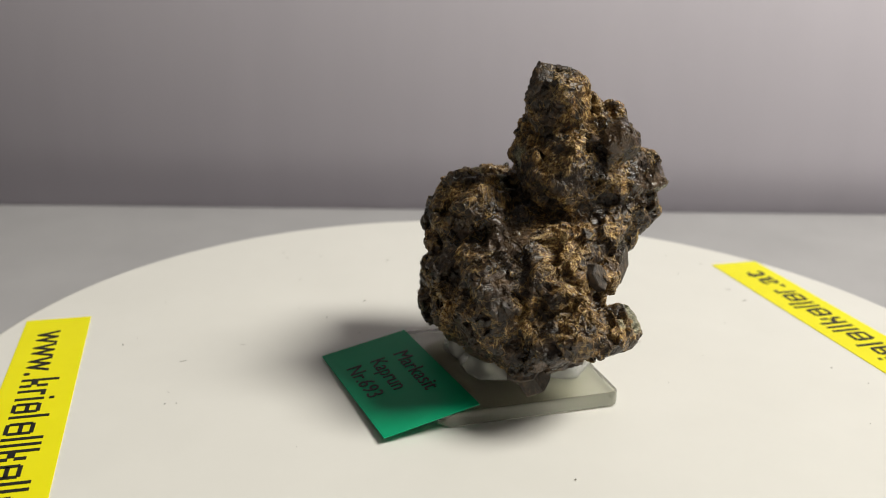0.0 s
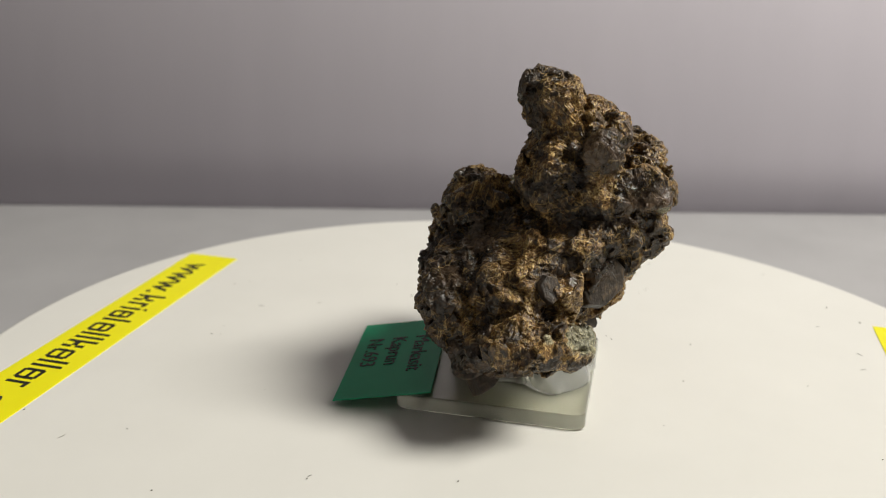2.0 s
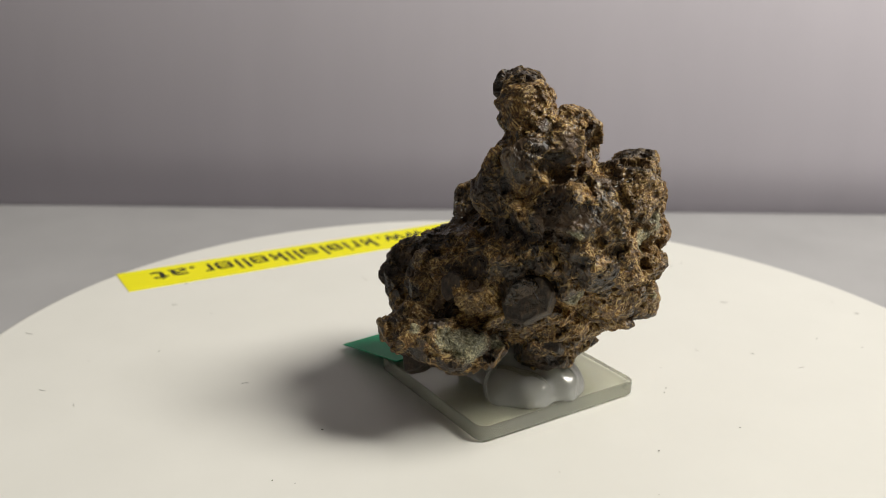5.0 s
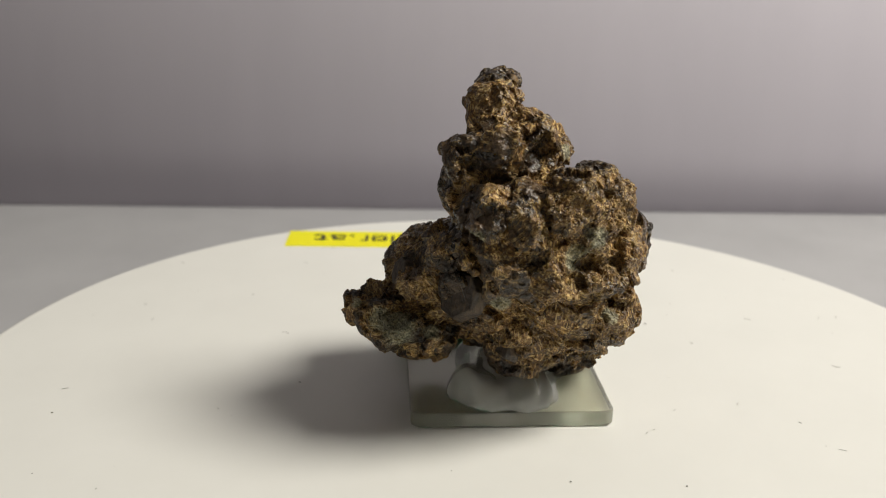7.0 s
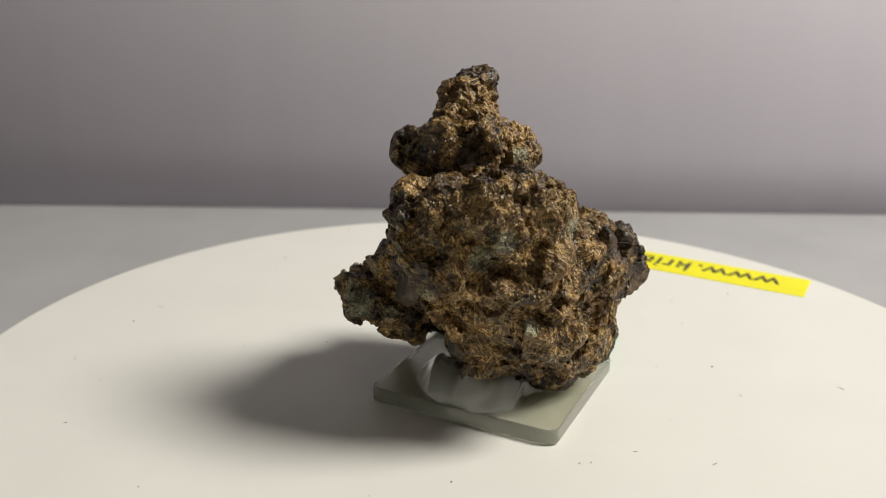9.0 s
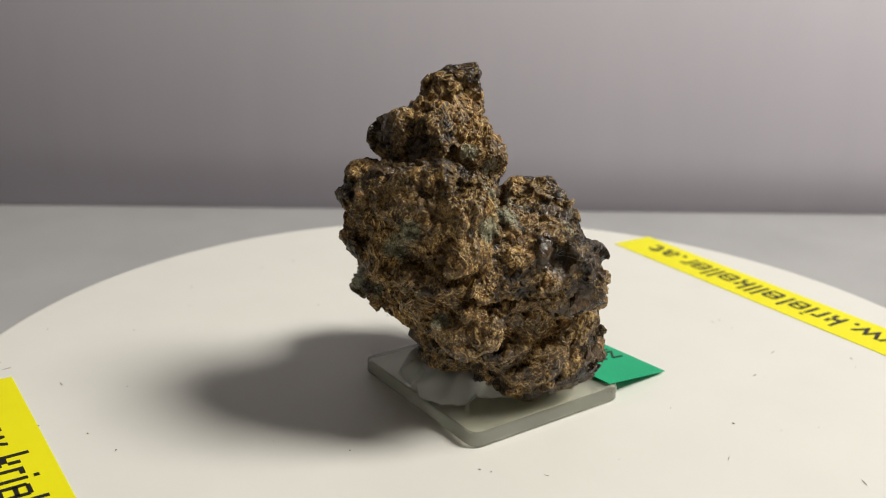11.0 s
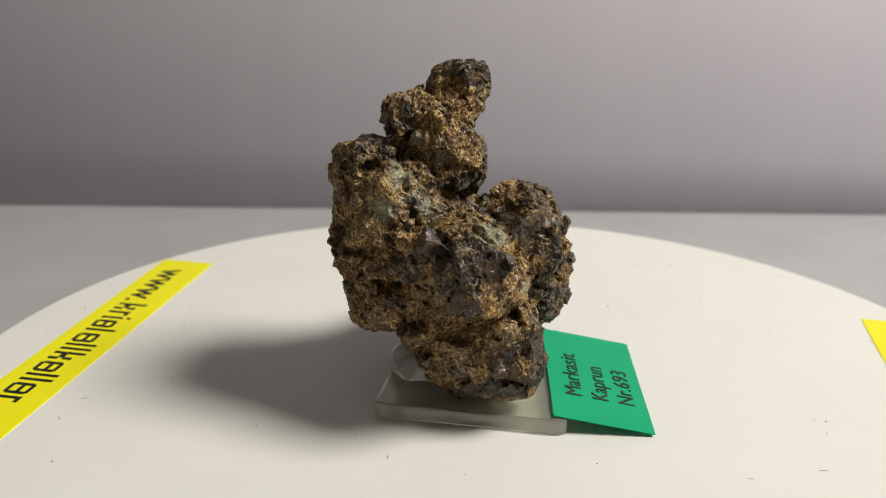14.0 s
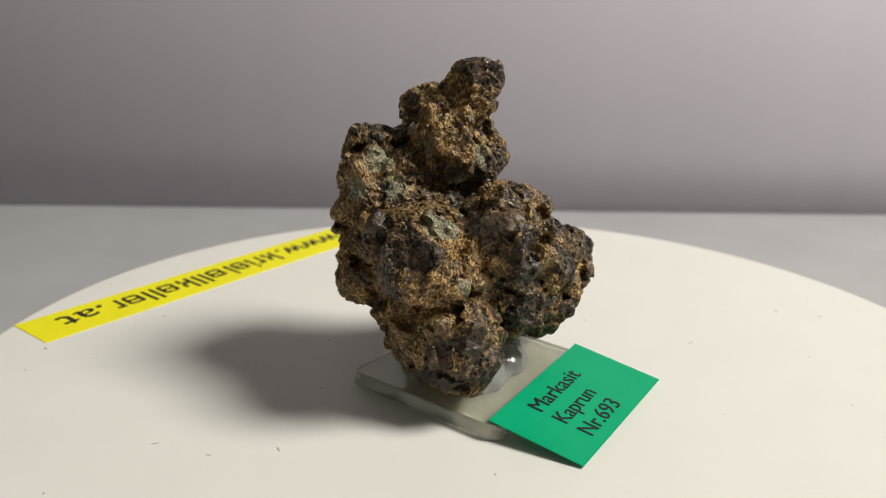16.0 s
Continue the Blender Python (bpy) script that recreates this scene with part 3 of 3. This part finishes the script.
# pale green-grey crusts: x, y, z, reach
CRUST = [(-0.6, 10.6, 43.7, 2.5), (25, -22.8, 25, 2), (26.7, -16.6, 22.8, 3), (33.5, 4.3, 44.4, 1.7), (27.4, 7.3, 30, 2.3), (26.9, -13.2, 22.1, 4),
    (26.2, 20.9, 39.5, 3.3), (19.3, 27, 27, 2.2), (24.4, -6.5, 20.7, 2.2), (27, -12.8, 21.4, 4.3), (10.6, 28.5, 44.2, 2.9), (11.3, 15.2, 55.3, 2.1),
    (8.9, 23.3, 50.5, 3.8), (-7.3, 18.7, 40.4, 4.4), (24.4, 23.7, 43.5, 3), (6.6, 15.1, 51.2, 3.1), (5.3, 22.9, 46.7, 4.4), (-15.7, 17.5, 30.7, 2.2),
    (-9.5, 17.5, 39.4, 2.2), (9.4, 22.2, 51.3, 2.2), (4.9, 22.7, 46.4, 3.7), (-15.3, 15.3, 28.1, 3.1), (2.2, 7.1, 44.3, 3.8), (4.2, 2.7, 50.1, 2.9)]
# rust-coloured fibrous patches: x, y, z, reach
RUSTY = [(12.7, -12.6, 35.7, 5.5), (15, -2.6, 64, 3.7), (12, -6.2, 51.8, 4.6), (16.4, -19.9, 27.2, 5.4), (-4.2, -3.2, 43.7, 3.8), (15.9, -1.9, 63.8,
    4.4), (17.8, -17.7, 30.3, 3.4), (23.1, -13.2, 29, 4.3), (-3.8, 4.5, 44.4, 3.9), (24.5, -3.8, 48.2, 3.4), (23.5, 24.2, 39.7, 6.8), (20.7, 15.1,
    23.1, 6.2), (22.6, 7.1, 60.6, 3.3), (18.2, 27.2, 24.2, 3.6), (28.5, 18.5, 51.1, 3.2), (19.4, 14.1, 22.1, 7.1), (21.5, 26.2, 44.1, 4.8), (11.7,
    29.9, 38.7, 3.3), (14.7, 4.9, 65.2, 3.5), (14.7, 30.1, 27.9, 5), (6.7, 14.5, 54.7, 4.4), (12.4, 27.8, 48.9, 3.3), (9.8, 6.6, 63.7, 3.6), (-4, 21.2,
    41.9, 4.3)]
RUSTY = RUSTY + [(-0.9, 25.6, 21.1, 6.1), (7.6, 5.8, 62.8, 3.7), (9.8, 25.8, 48.3, 3.5), (-6.8, 21.3, 40.6, 5.2), (-8, 23.5, 21, 5.3), (5, 11.2, 57.5,
    4.7), (8.3, 25.1, 47.7, 3.7), (-7.9, 19.4, 40, 5.3), (-12.6, 8.7, 39.8, 3.6), (-12.8, 24, 27.4, 5.2)]


def grow(field, axes, lumps, blend, sign, swell=1.0):
    gx, gy, gz = axes
    for x, y, z, r in lumps:
        r *= swell
        reach = r + 4.0
        i0, i1 = np.searchsorted(gx, (x - reach, x + reach))
        j0, j1 = np.searchsorted(gy, (y - reach, y + reach))
        k0, k1 = np.searchsorted(gz, (z - reach, z + reach))
        X, Y, Z = np.meshgrid(gx[i0:i1], gy[j0:j1], gz[k0:k1], indexing="ij")
        # bend space a little, so that no lump is a ball
        U = X + 0.45 * np.sin(0.71 * Y + 0.43 * Z + 1.1) + 0.2 * np.sin(1.3 * Z - 0.9 * Y)
        V = Y + 0.45 * np.sin(0.67 * Z + 0.52 * X + 2.3) + 0.2 * np.sin(1.2 * X + 1.1 * Z)
        W = Z + 0.45 * np.sin(0.63 * X - 0.58 * Y + 0.4) + 0.2 * np.sin(1.4 * Y - 0.8 * X)
        d = np.sqrt((U - x) ** 2 + (V - y) ** 2 + (W - z) ** 2) - r
        old = field[i0:i1, j0:j1, k0:k1]
        if sign > 0:
            h = np.maximum(blend - np.abs(old - d), 0) / blend
            field[i0:i1, j0:j1, k0:k1] = np.minimum(old, d) - h * h * blend / 4
        else:
            h = np.maximum(blend - np.abs(old + d), 0) / blend
            field[i0:i1, j0:j1, k0:k1] = np.maximum(old, -d) + h * h * blend / 4


def skin(field, axes):
    """The zero surface of a field as vertices and quads (one vertex in each cell that it crosses)."""
    gx, gy, gz = axes
    inside = field < 0
    cell = np.zeros(tuple(s - 1 for s in field.shape), np.int8)
    corners = [(a, b, c) for a in (0, 1) for b in (0, 1) for c in (0, 1)]
    nx, ny, nz = cell.shape
    for a, b, c in corners:
        cell += inside[a:a + nx, b:b + ny, c:c + nz]
    idx = np.argwhere((cell > 0) & (cell < 8))
    vals = np.stack([field[idx[:, 0] + a, idx[:, 1] + b, idx[:, 2] + c] for a, b, c in corners], 1)
    pos, cnt = np.zeros((len(idx), 3)), np.zeros(len(idx))
    C = np.array(corners, float)
    for p in range(8):
        for q in range(p + 1, 8):
            if np.abs(C[p] - C[q]).sum() != 1:
                continue
            hit = (vals[:, p] < 0) != (vals[:, q] < 0)
            t = vals[hit, p] / (vals[hit, p] - vals[hit, q])
            pos[hit] += C[p] + t[:, None] * (C[q] - C[p])
            cnt[hit] += 1
    pos = idx + pos / cnt[:, None]
    step = gx[1] - gx[0]
    verts = pos * step + np.array([gx[0], gy[0], gz[0]])
    number = -np.ones(cell.shape, np.int64)
    number[tuple(idx.T)] = np.arange(len(idx))
    quads = []
    for ax in range(3):
        n0 = [slice(1, -1)] * 3
        n1 = [slice(1, -1)] * 3
        n0[ax], n1[ax] = slice(0, -1), slice(1, None)
        A, B = inside[tuple(n0)], inside[tuple(n1)]
        u, v = (ax + 1) % 3, (ax + 2) % 3
        for flip, where in ((False, A & ~B), (True, ~A & B)):
            e = np.argwhere(where)
            off = np.ones(3, int)
            off[ax] = 0
            e = e + off
            du, dv = np.eye(3, dtype=int)[u], np.eye(3, dtype=int)[v]
            q = [e - du - dv, e - dv, e, e - du]
            f = np.stack([number[tuple(w.T)] for w in q], 1)
            quads.append(f[:, ::-1] if flip else f)
    return verts, np.concatenate(quads)


def one_piece(verts, quads):
    """Drops the crumbs: keeps the piece with the most vertices."""
    mark = np.arange(len(verts))
    a, b = np.concatenate([quads[:, 0], quads[:, 1], quads[:, 2]]), np.concatenate([quads[:, 1], quads[:, 2], quads[:, 3]])
    while True:
        old = mark.copy()
        low = np.minimum(mark[a], mark[b])
        np.minimum.at(mark, a, low)
        np.minimum.at(mark, b, low)
        mark = mark[mark]
        if (mark == old).all():
            break
    keep = mark == np.bincount(mark).argmax()
    place = np.cumsum(keep) - 1
    return verts[keep], place[quads[keep[quads[:, 0]]]]


def normals_of(verts, quads):
    n = np.cross(verts[quads[:, 2]] - verts[quads[:, 0]], verts[quads[:, 3]] - verts[quads[:, 1]])
    out = np.zeros_like(verts)
    for k in range(4):
        for c in range(3):
            out[:, c] += np.bincount(quads[:, k], n[:, c], len(verts))
    return out / np.maximum(np.linalg.norm(out, axis=1), 1e-12)[:, None]


def relax(verts, quads, values):
    """The mean of each vertex's neighbours."""
    n = len(verts)
    here, there = quads.reshape(-1), np.roll(quads, -1, 1).reshape(-1)
    here, there = np.concatenate([here, there]), np.concatenate([there, here])
    cnt = np.bincount(here, minlength=n)
    if values.ndim == 1:
        return np.bincount(here, values[there], n) / cnt
    return np.stack([np.bincount(here, values[there, c], n) / cnt for c in range(values.shape[1])], 1)


def chip(verts, normals, count, tilt, limit, rng, lift):
    """Breaks the surface into flat crystal faces: each vertex moves onto the plane of the nearest of the random faces."""
    pick = rng.choice(len(verts), count, replace=False)
    seeds = verts[pick]
    axes = normals[pick] + rng.normal(0, tilt, (count, 3))
    axes /= np.linalg.norm(axes, axis=1)[:, None]
    rise = rng.normal(0, lift, count)
    tree = kdtree.KDTree(count)
    for k, s in enumerate(seeds):
        tree.insert(Vector(s), k)
    tree.balance()
    wob = verts + 0.35 * np.sin(verts[:, [1, 2, 0]] * 3.1)
    near = np.array([tree.find(Vector(v))[1] for v in wob])
    a = axes[near]
    along = np.maximum((a * normals).sum(1), 0.35)
    t = ((seeds[near] - verts) * a).sum(1) / along + rise[near]
    return verts + normals * np.clip(t, -limit, limit)[:, None], near


def fold_depth(pts, width):
    """1 along the folds, falling off to both sides within about width millimetres."""
    pts = pts + 0.5 * np.sin(pts[:, [1, 2, 0]] * 0.9) + 0.3 * np.sin(pts[:, [2, 0, 1]] * 2.1)
    least = np.full(len(pts), 99.0)
    for row in FOLDS:
        p, q = np.array(row[:3]), np.array(row[3:])
        mid, reach = (p + q) / 2, np.linalg.norm(q - p) / 2 + 8
        near = np.nonzero((np.abs(pts - mid) < reach).all(1))[0]
        w = pts[near] - p
        t = np.clip((w @ (q - p)) / ((q - p) @ (q - p)), 0, 1)
        least[near] = np.minimum(least[near], np.linalg.norm(w - t[:, None] * (q - p), axis=1))
    return np.exp(-least / width)


def spots(pts, rows, swell=1.0):
    out = np.zeros(len(pts))
    for x, y, z, r in rows:
        out = np.maximum(out, np.exp(-(((pts - (x, y, z)) ** 2).sum(1)) / (swell * r) ** 2))
    return out


def finer(verts, quads):
    """Splits each quad into four."""
    n = len(verts)
    e = np.sort(np.stack([quads, np.roll(quads, -1, 1)], 2).reshape(-1, 2), 1)
    key, back = np.unique(e[:, 0] * n + e[:, 1], return_inverse=True)
    back = back.reshape(-1)
    mids = (verts[key // n] + verts[key % n]) / 2
    mid = n + back.reshape(-1, 4)
    hub = n + len(key) + np.arange(len(quads))
    out = [np.stack([quads[:, k], mid[:, k], hub, mid[:, k - 1]], 1) for k in range(4)]
    return np.concatenate([verts, mids, verts[quads].mean(1)]), np.concatenate(out)


def soft_normals(verts, quads, rounds):
    nrm = normals_of(verts, quads)
    for _ in range(rounds):
        nrm = relax(verts, quads, nrm)
    return nrm / np.maximum(np.linalg.norm(nrm, axis=1), 1e-9)[:, None]


def ore():
    step = 0.36
    axes = (np.arange(-24, 38, step), np.arange(-34, 36, step), np.arange(0.5, 73, step))
    whole = np.full(tuple(len(a) for a in axes), 5.0)
    for lumps in (WAIST, BELLY, NECK, FOOT, CROWN, PEAK_TIPS):
        grow(whole, axes, lumps, 2.0, 1)
    # the lobes stand out, and the mass between them lies deeper
    field = np.full(whole.shape, 5.0)
    grow(field, axes, LOBES, 0.6, 1, 1.27)
    field = np.maximum(whole, np.minimum(field, whole + 3.2))
    near = np.argwhere(np.abs(field) < 5.0)
    pts = np.stack([axes[k][near[:, k]] for k in range(3)], 1)
    field[tuple(near.T)] += 3.8 * fold_depth(pts, 1.6)
    verts, quads = one_piece(*skin(field - 0.55, axes))
    for _ in range(3):
        verts = 0.5 * verts + 0.5 * relax(verts, quads, verts)
    rng = np.random.default_rng(11)
    verts, big = chip(verts, soft_normals(verts, quads, 4), 520, 0.20, 0.9, rng, 0.12)
    patch = rng.uniform(0, 1, 520)[big]
    for _ in range(4):
        patch = relax(verts, quads, patch)
    both, quads = finer(np.column_stack([verts, patch]), quads)
    verts, patch = both[:, :3], both[:, 3]
    verts = 0.4 * verts + 0.6 * relax(verts, quads, verts)
    gloss = spots(verts, GLOSSY)
    rusty = spots(verts, RUSTY, 1.15)
    crust = spots(verts, CRUST)
    # grains: small broken faces, then pits and ridges; the bare crystal faces stay smoother
    # one flank is bare and dark, with little rust; the next one is golden, more so to stand in for lit highlights
    facing = soft_normals(verts, quads, 6)
    flank = np.clip(facing @ np.array((0.46, -0.89, 0.0)), 0, 1)
    golden = np.clip(facing @ np.array((0.88, 0.47, 0.0)), 0, 1)
    rough = (1.0 - 0.75 * np.clip(1.4 * gloss, 0, 1)) * (1.0 - 0.45 * flank)
    verts0 = verts
    verts, block = chip(verts, soft_normals(verts, quads, 4), 2400, 0.22, 0.24, rng, 0.03)
    moved, small = chip(verts, soft_normals(verts, quads, 2), 11000, 0.26, 0.11, rng, 0.02)
    verts = verts + (moved - verts) * (0.3 + 0.7 * rough)[:, None]
    nrm = soft_normals(verts, quads, 2)
    pit = np.array([noise.ridged_multi_fractal(Vector(v), 0.9, 2.1, 4, 1.0, 2.0) for v in verts * 0.42])
    pit = (pit - pit.mean()) / pit.std()
    grit = np.array([noise.fractal(Vector(v), 0.7, 2.2, 3) for v in verts * 1.6])
    grit /= grit.std()
    verts = verts + nrm * ((0.085 * np.clip(pit, -2, 2) + 0.028 * np.clip(grit, -2.2, 2.2)) * rough)[:, None]
    ridge = np.clip(0.5 + 0.22 * pit + 0.18 * grit, 0, 1)
    tone = 0.3 * patch + 0.4 * rng.uniform(0, 1, 2400)[block] + 0.3 * rng.uniform(0, 1, 11000)[small]
    rust = np.clip(0.25 + 0.55 * rusty + 0.25 * fold_depth(verts0, 2.6) + 0.3 * (patch - 0.5) - 0.35 * gloss - 0.22 * flank + 0.16 * golden, 0, 1)
    me = bpy.data.meshes.new("ore")
    me.from_pydata((verts * 0.001).tolist(), [], quads.tolist())
    for name, values in (("facet", tone), ("rust", rust), ("crust", crust), ("gloss", gloss), ("ridge", ridge)):
        at = me.attributes.new(name, "FLOAT", "POINT")
        at.data.foreach_set("value", values.astype(np.float32))
    me.materials.append(M_ORE)
    me.shade_smooth()
    me.set_sharp_from_angle(angle=radians(28))
    return me


def glue_blob():
    step = 0.6
    axes = (np.arange(-16, 26, step), np.arange(-18, 24, step), np.arange(1.5, 18, step))
    field = np.full(tuple(len(a) for a in axes), 5.0)
    grow(field, axes, GLUE, 3.0, 1)
    X, Y, Z = np.meshgrid(*axes, indexing="ij")
    field = np.maximum(field, 3.3 - Z)
    verts, quads = skin(field, axes)
    for _ in range(2):
        verts = 0.4 * verts + 0.6 * relax(verts, quads, verts)
    verts[:, 2] = np.maximum(verts[:, 2], 3.3)
    me = bpy.data.meshes.new("glue")
    me.from_pydata((verts * 0.001).tolist(), [], quads.tolist())
    me.materials.append(M_GLUE)
    me.shade_smooth()
    return me


def rounded_plate(sx, sy, high, radius, m):
    """A plate with round corners and softened rims, its underside at z 0."""
    bm = bmesh.new()
    ring = []
    for cx, cy, a0 in ((1, 1, 0), (-1, 1, 90), (-1, -1, 180), (1, -1, 270)):
        for k in range(7):
            a = radians(a0 + 15 * k)
            ring.append((cx * (sx / 2 - radius) + radius * math.cos(a), cy * (sy / 2 - radius) + radius * math.sin(a)))
    layers = []
    for inset, z in ((0.0004, 0), (0, 0.0004), (0, high - 0.0004), (0.0001, high - 0.00012), (0.0004, high)):
        layers.append([bm.verts.new((x * (1 - 2 * inset / sx), y * (1 - 2 * inset / sy), z)) for x, y in ring])
    for lo, hi in zip(layers, layers[1:]):
        for k in range(len(ring)):
            j = (k + 1) % len(ring)
            bm.faces.new((lo[k], lo[j], hi[j], hi[k]))
    bm.faces.new(layers[0][::-1])
    bm.faces.new(layers[-1])
    bm.transform(m)
    return bm


# single crystals: place, bearing and rise of their face, width, height, depth, roll
CRYSTALS = [
    (25.4, -1, 29.6, -35, 21, 7, 10, 3, -25), (20.2, -15.1, 30.8, -39, 21, 4, 5, 3, 15), (18.1, -8.2, 24.4, -32, 23, 2, 6.5, 2.5, 8),
    (6, -21.2, 12.8, -92, 26, 5, 4.5, 4, 12)]
CRYSTALS = CRYSTALS + [
    (18.4, 5.4, 17.2, -36, 24, 7.5, 3.5, 3, -12), (9.8, -18.8, 11.9, -36, 26, 6.5, 6, 4, 35), (-16.4, 16, 19.2, 147, 24, 4.2, 4, 2, 0)]


def crystal(rock, rnd, x, y, z, bearing, rise, wide, high, deep, roll):
    bm = bmesh.new()
    w, h = wide / 2, high / 2
    outline = [(-w, -h * 0.6), (-w * 0.5, -h), (w * 0.7, -h * 0.9), (w, -h * 0.2), (w * 0.8, h * 0.8), (w * 0.1, h), (-w * 0.8, h * 0.7)]
    outline = [(a + rnd.uniform(-0.12, 0.12) * wide, b + rnd.uniform(-0.1, 0.1) * high) for a, b in outline]
    lean = (rnd.uniform(-0.12, 0.12), rnd.uniform(-0.12, 0.12))
    lo = [bm.verts.new((a * 1.15, b * 1.15, -deep)) for a, b in outline]
    hi = [bm.verts.new((a, b, 0.2 + lean[0] * a + lean[1] * b)) for a, b in outline]
    for k in range(7):
        j = (k + 1) % 7
        bm.faces.new((lo[k], lo[j], hi[j], hi[k]))
    bm.faces.new(hi)
    bm.faces.new(lo[::-1])
    bmesh.ops.bevel(bm, geom=bm.edges[:], offset=0.16, segments=1, affect="EDGES")
    n = Vector((math.cos(radians(rise)) * math.cos(radians(bearing)), math.cos(radians(rise)) * math.sin(radians(bearing)), math.sin(radians(rise))))
    m = Matrix.Translation((x, y, z)) @ n.to_track_quat("Z", "Y").to_matrix().to_4x4() @ pose(0, 0, 0, 0, 0, roll)
    bm.transform(Matrix.Diagonal((0.001, 0.001, 0.001, 1)) @ m)
    return part("crystal", bm, M_CRYSTAL, rock)


def thread(rock, points):
    """A fine hair over the ore: drawn-out glue, and the fibres of a white tuft."""
    cu = bpy.data.curves.new("fine_hair", "CURVE")
    cu.dimensions, cu.bevel_depth, cu.bevel_resolution = "3D", 0.00005, 1
    sp = cu.splines.new("NURBS")
    sp.points.add(len(points) - 1)
    for p, (x, y, z) in zip(sp.points, points):
        p.co = (x * 0.001, y * 0.001, z * 0.001, 1)
    sp.use_endpoint_u, sp.order_u = True, 3
    cu.materials.append(M_GLUE)
    ob = new("fine_hair", cu)
    ob.parent = rock


def specimen():
    root = new("mineral_specimen")
    tagged(root, "knobbly dark brown ore lump glued upright on a clear plate", "mineral")
    rock = new("ore", ore())
    rock.parent = root
    rnd = random.Random(4)
    for row in CRYSTALS:
        crystal(rock, rnd, *row)
    thread(rock, [(15.5, -4.2, 39.0), (18.1, -3.0, 39.1), (21.8, -3.2, 38.5), (23.8, -2.1, 35.8), (25.9, -1.2, 32.5), (27.0, 0.4, 29.6)])
    thread(rock, [(16.5, -2.9, 39.2), (21.1, -2.8, 38.9), (23.6, -2.2, 37.2), (24.0, -2.4, 35.3)])
    # a small tuft of white fibres, given the glue's material
    for tip in ((-3.5, 28.5, 39.5), (-6.0, 30.0, 38.0), (-1.5, 29.5, 41.0)):
        thread(rock, [(-2.6, 24.5, 36.5), (-3.2, 27.0, 39.0), tip])
    glue = new("glue", glue_blob())
    glue.parent = root
    tagged(glue, "milky clear glue under the ore")
    part("plate", rounded_plate(0.0392, 0.0412, 0.0033, 0.0022, pose(0.0015, 0.0025, 0.00005, 0, 0, 20.8)), M_PLATE, root,
         "greenish clear acrylic base plate")
    # green label: it lies over the plate's rim and slopes down to the disc
    rim = Matrix.Translation((-0.0236, 0.0147, 0.0036)) @ pose(0, 0, 0, 0, 0, -69.2) @ pose(0, 0, 0, 9.5)
    flat = (Matrix.Translation((-0.0236, 0.0147, 0)) @ pose(0, 0, 0, 0, 0, -69.2)).inverted() @ pose(-0.0208, -0.0079, 0, 0, 0, -62.2)
    m = rim @ flat
    lab = part("green_label", box(0.0410, 0.0207, 0.0002, m, 0.00005, 1), M_GREEN, root, "emerald green printed label, half on the plate")
    for body, y, length in (("Markasit", 0.0035, 0.0194), ("Kaprun", -0.0021, 0.0150), ("Nr.693", -0.0077, 0.0150)):
        part("print", fit_text(body, length, 0.0036), M_INK, lab).data.transform(m @ pose(-0.0104, y, 0.00017))
    return root


stone = specimen()

# ---- what moves ----


def motions():
    for thing in (table_disc, stone):
        walk(thing, [(t, pose(0, 0, TOP, 0, 0, -TURN_RATE * t)) for t in range(17)])


motions()
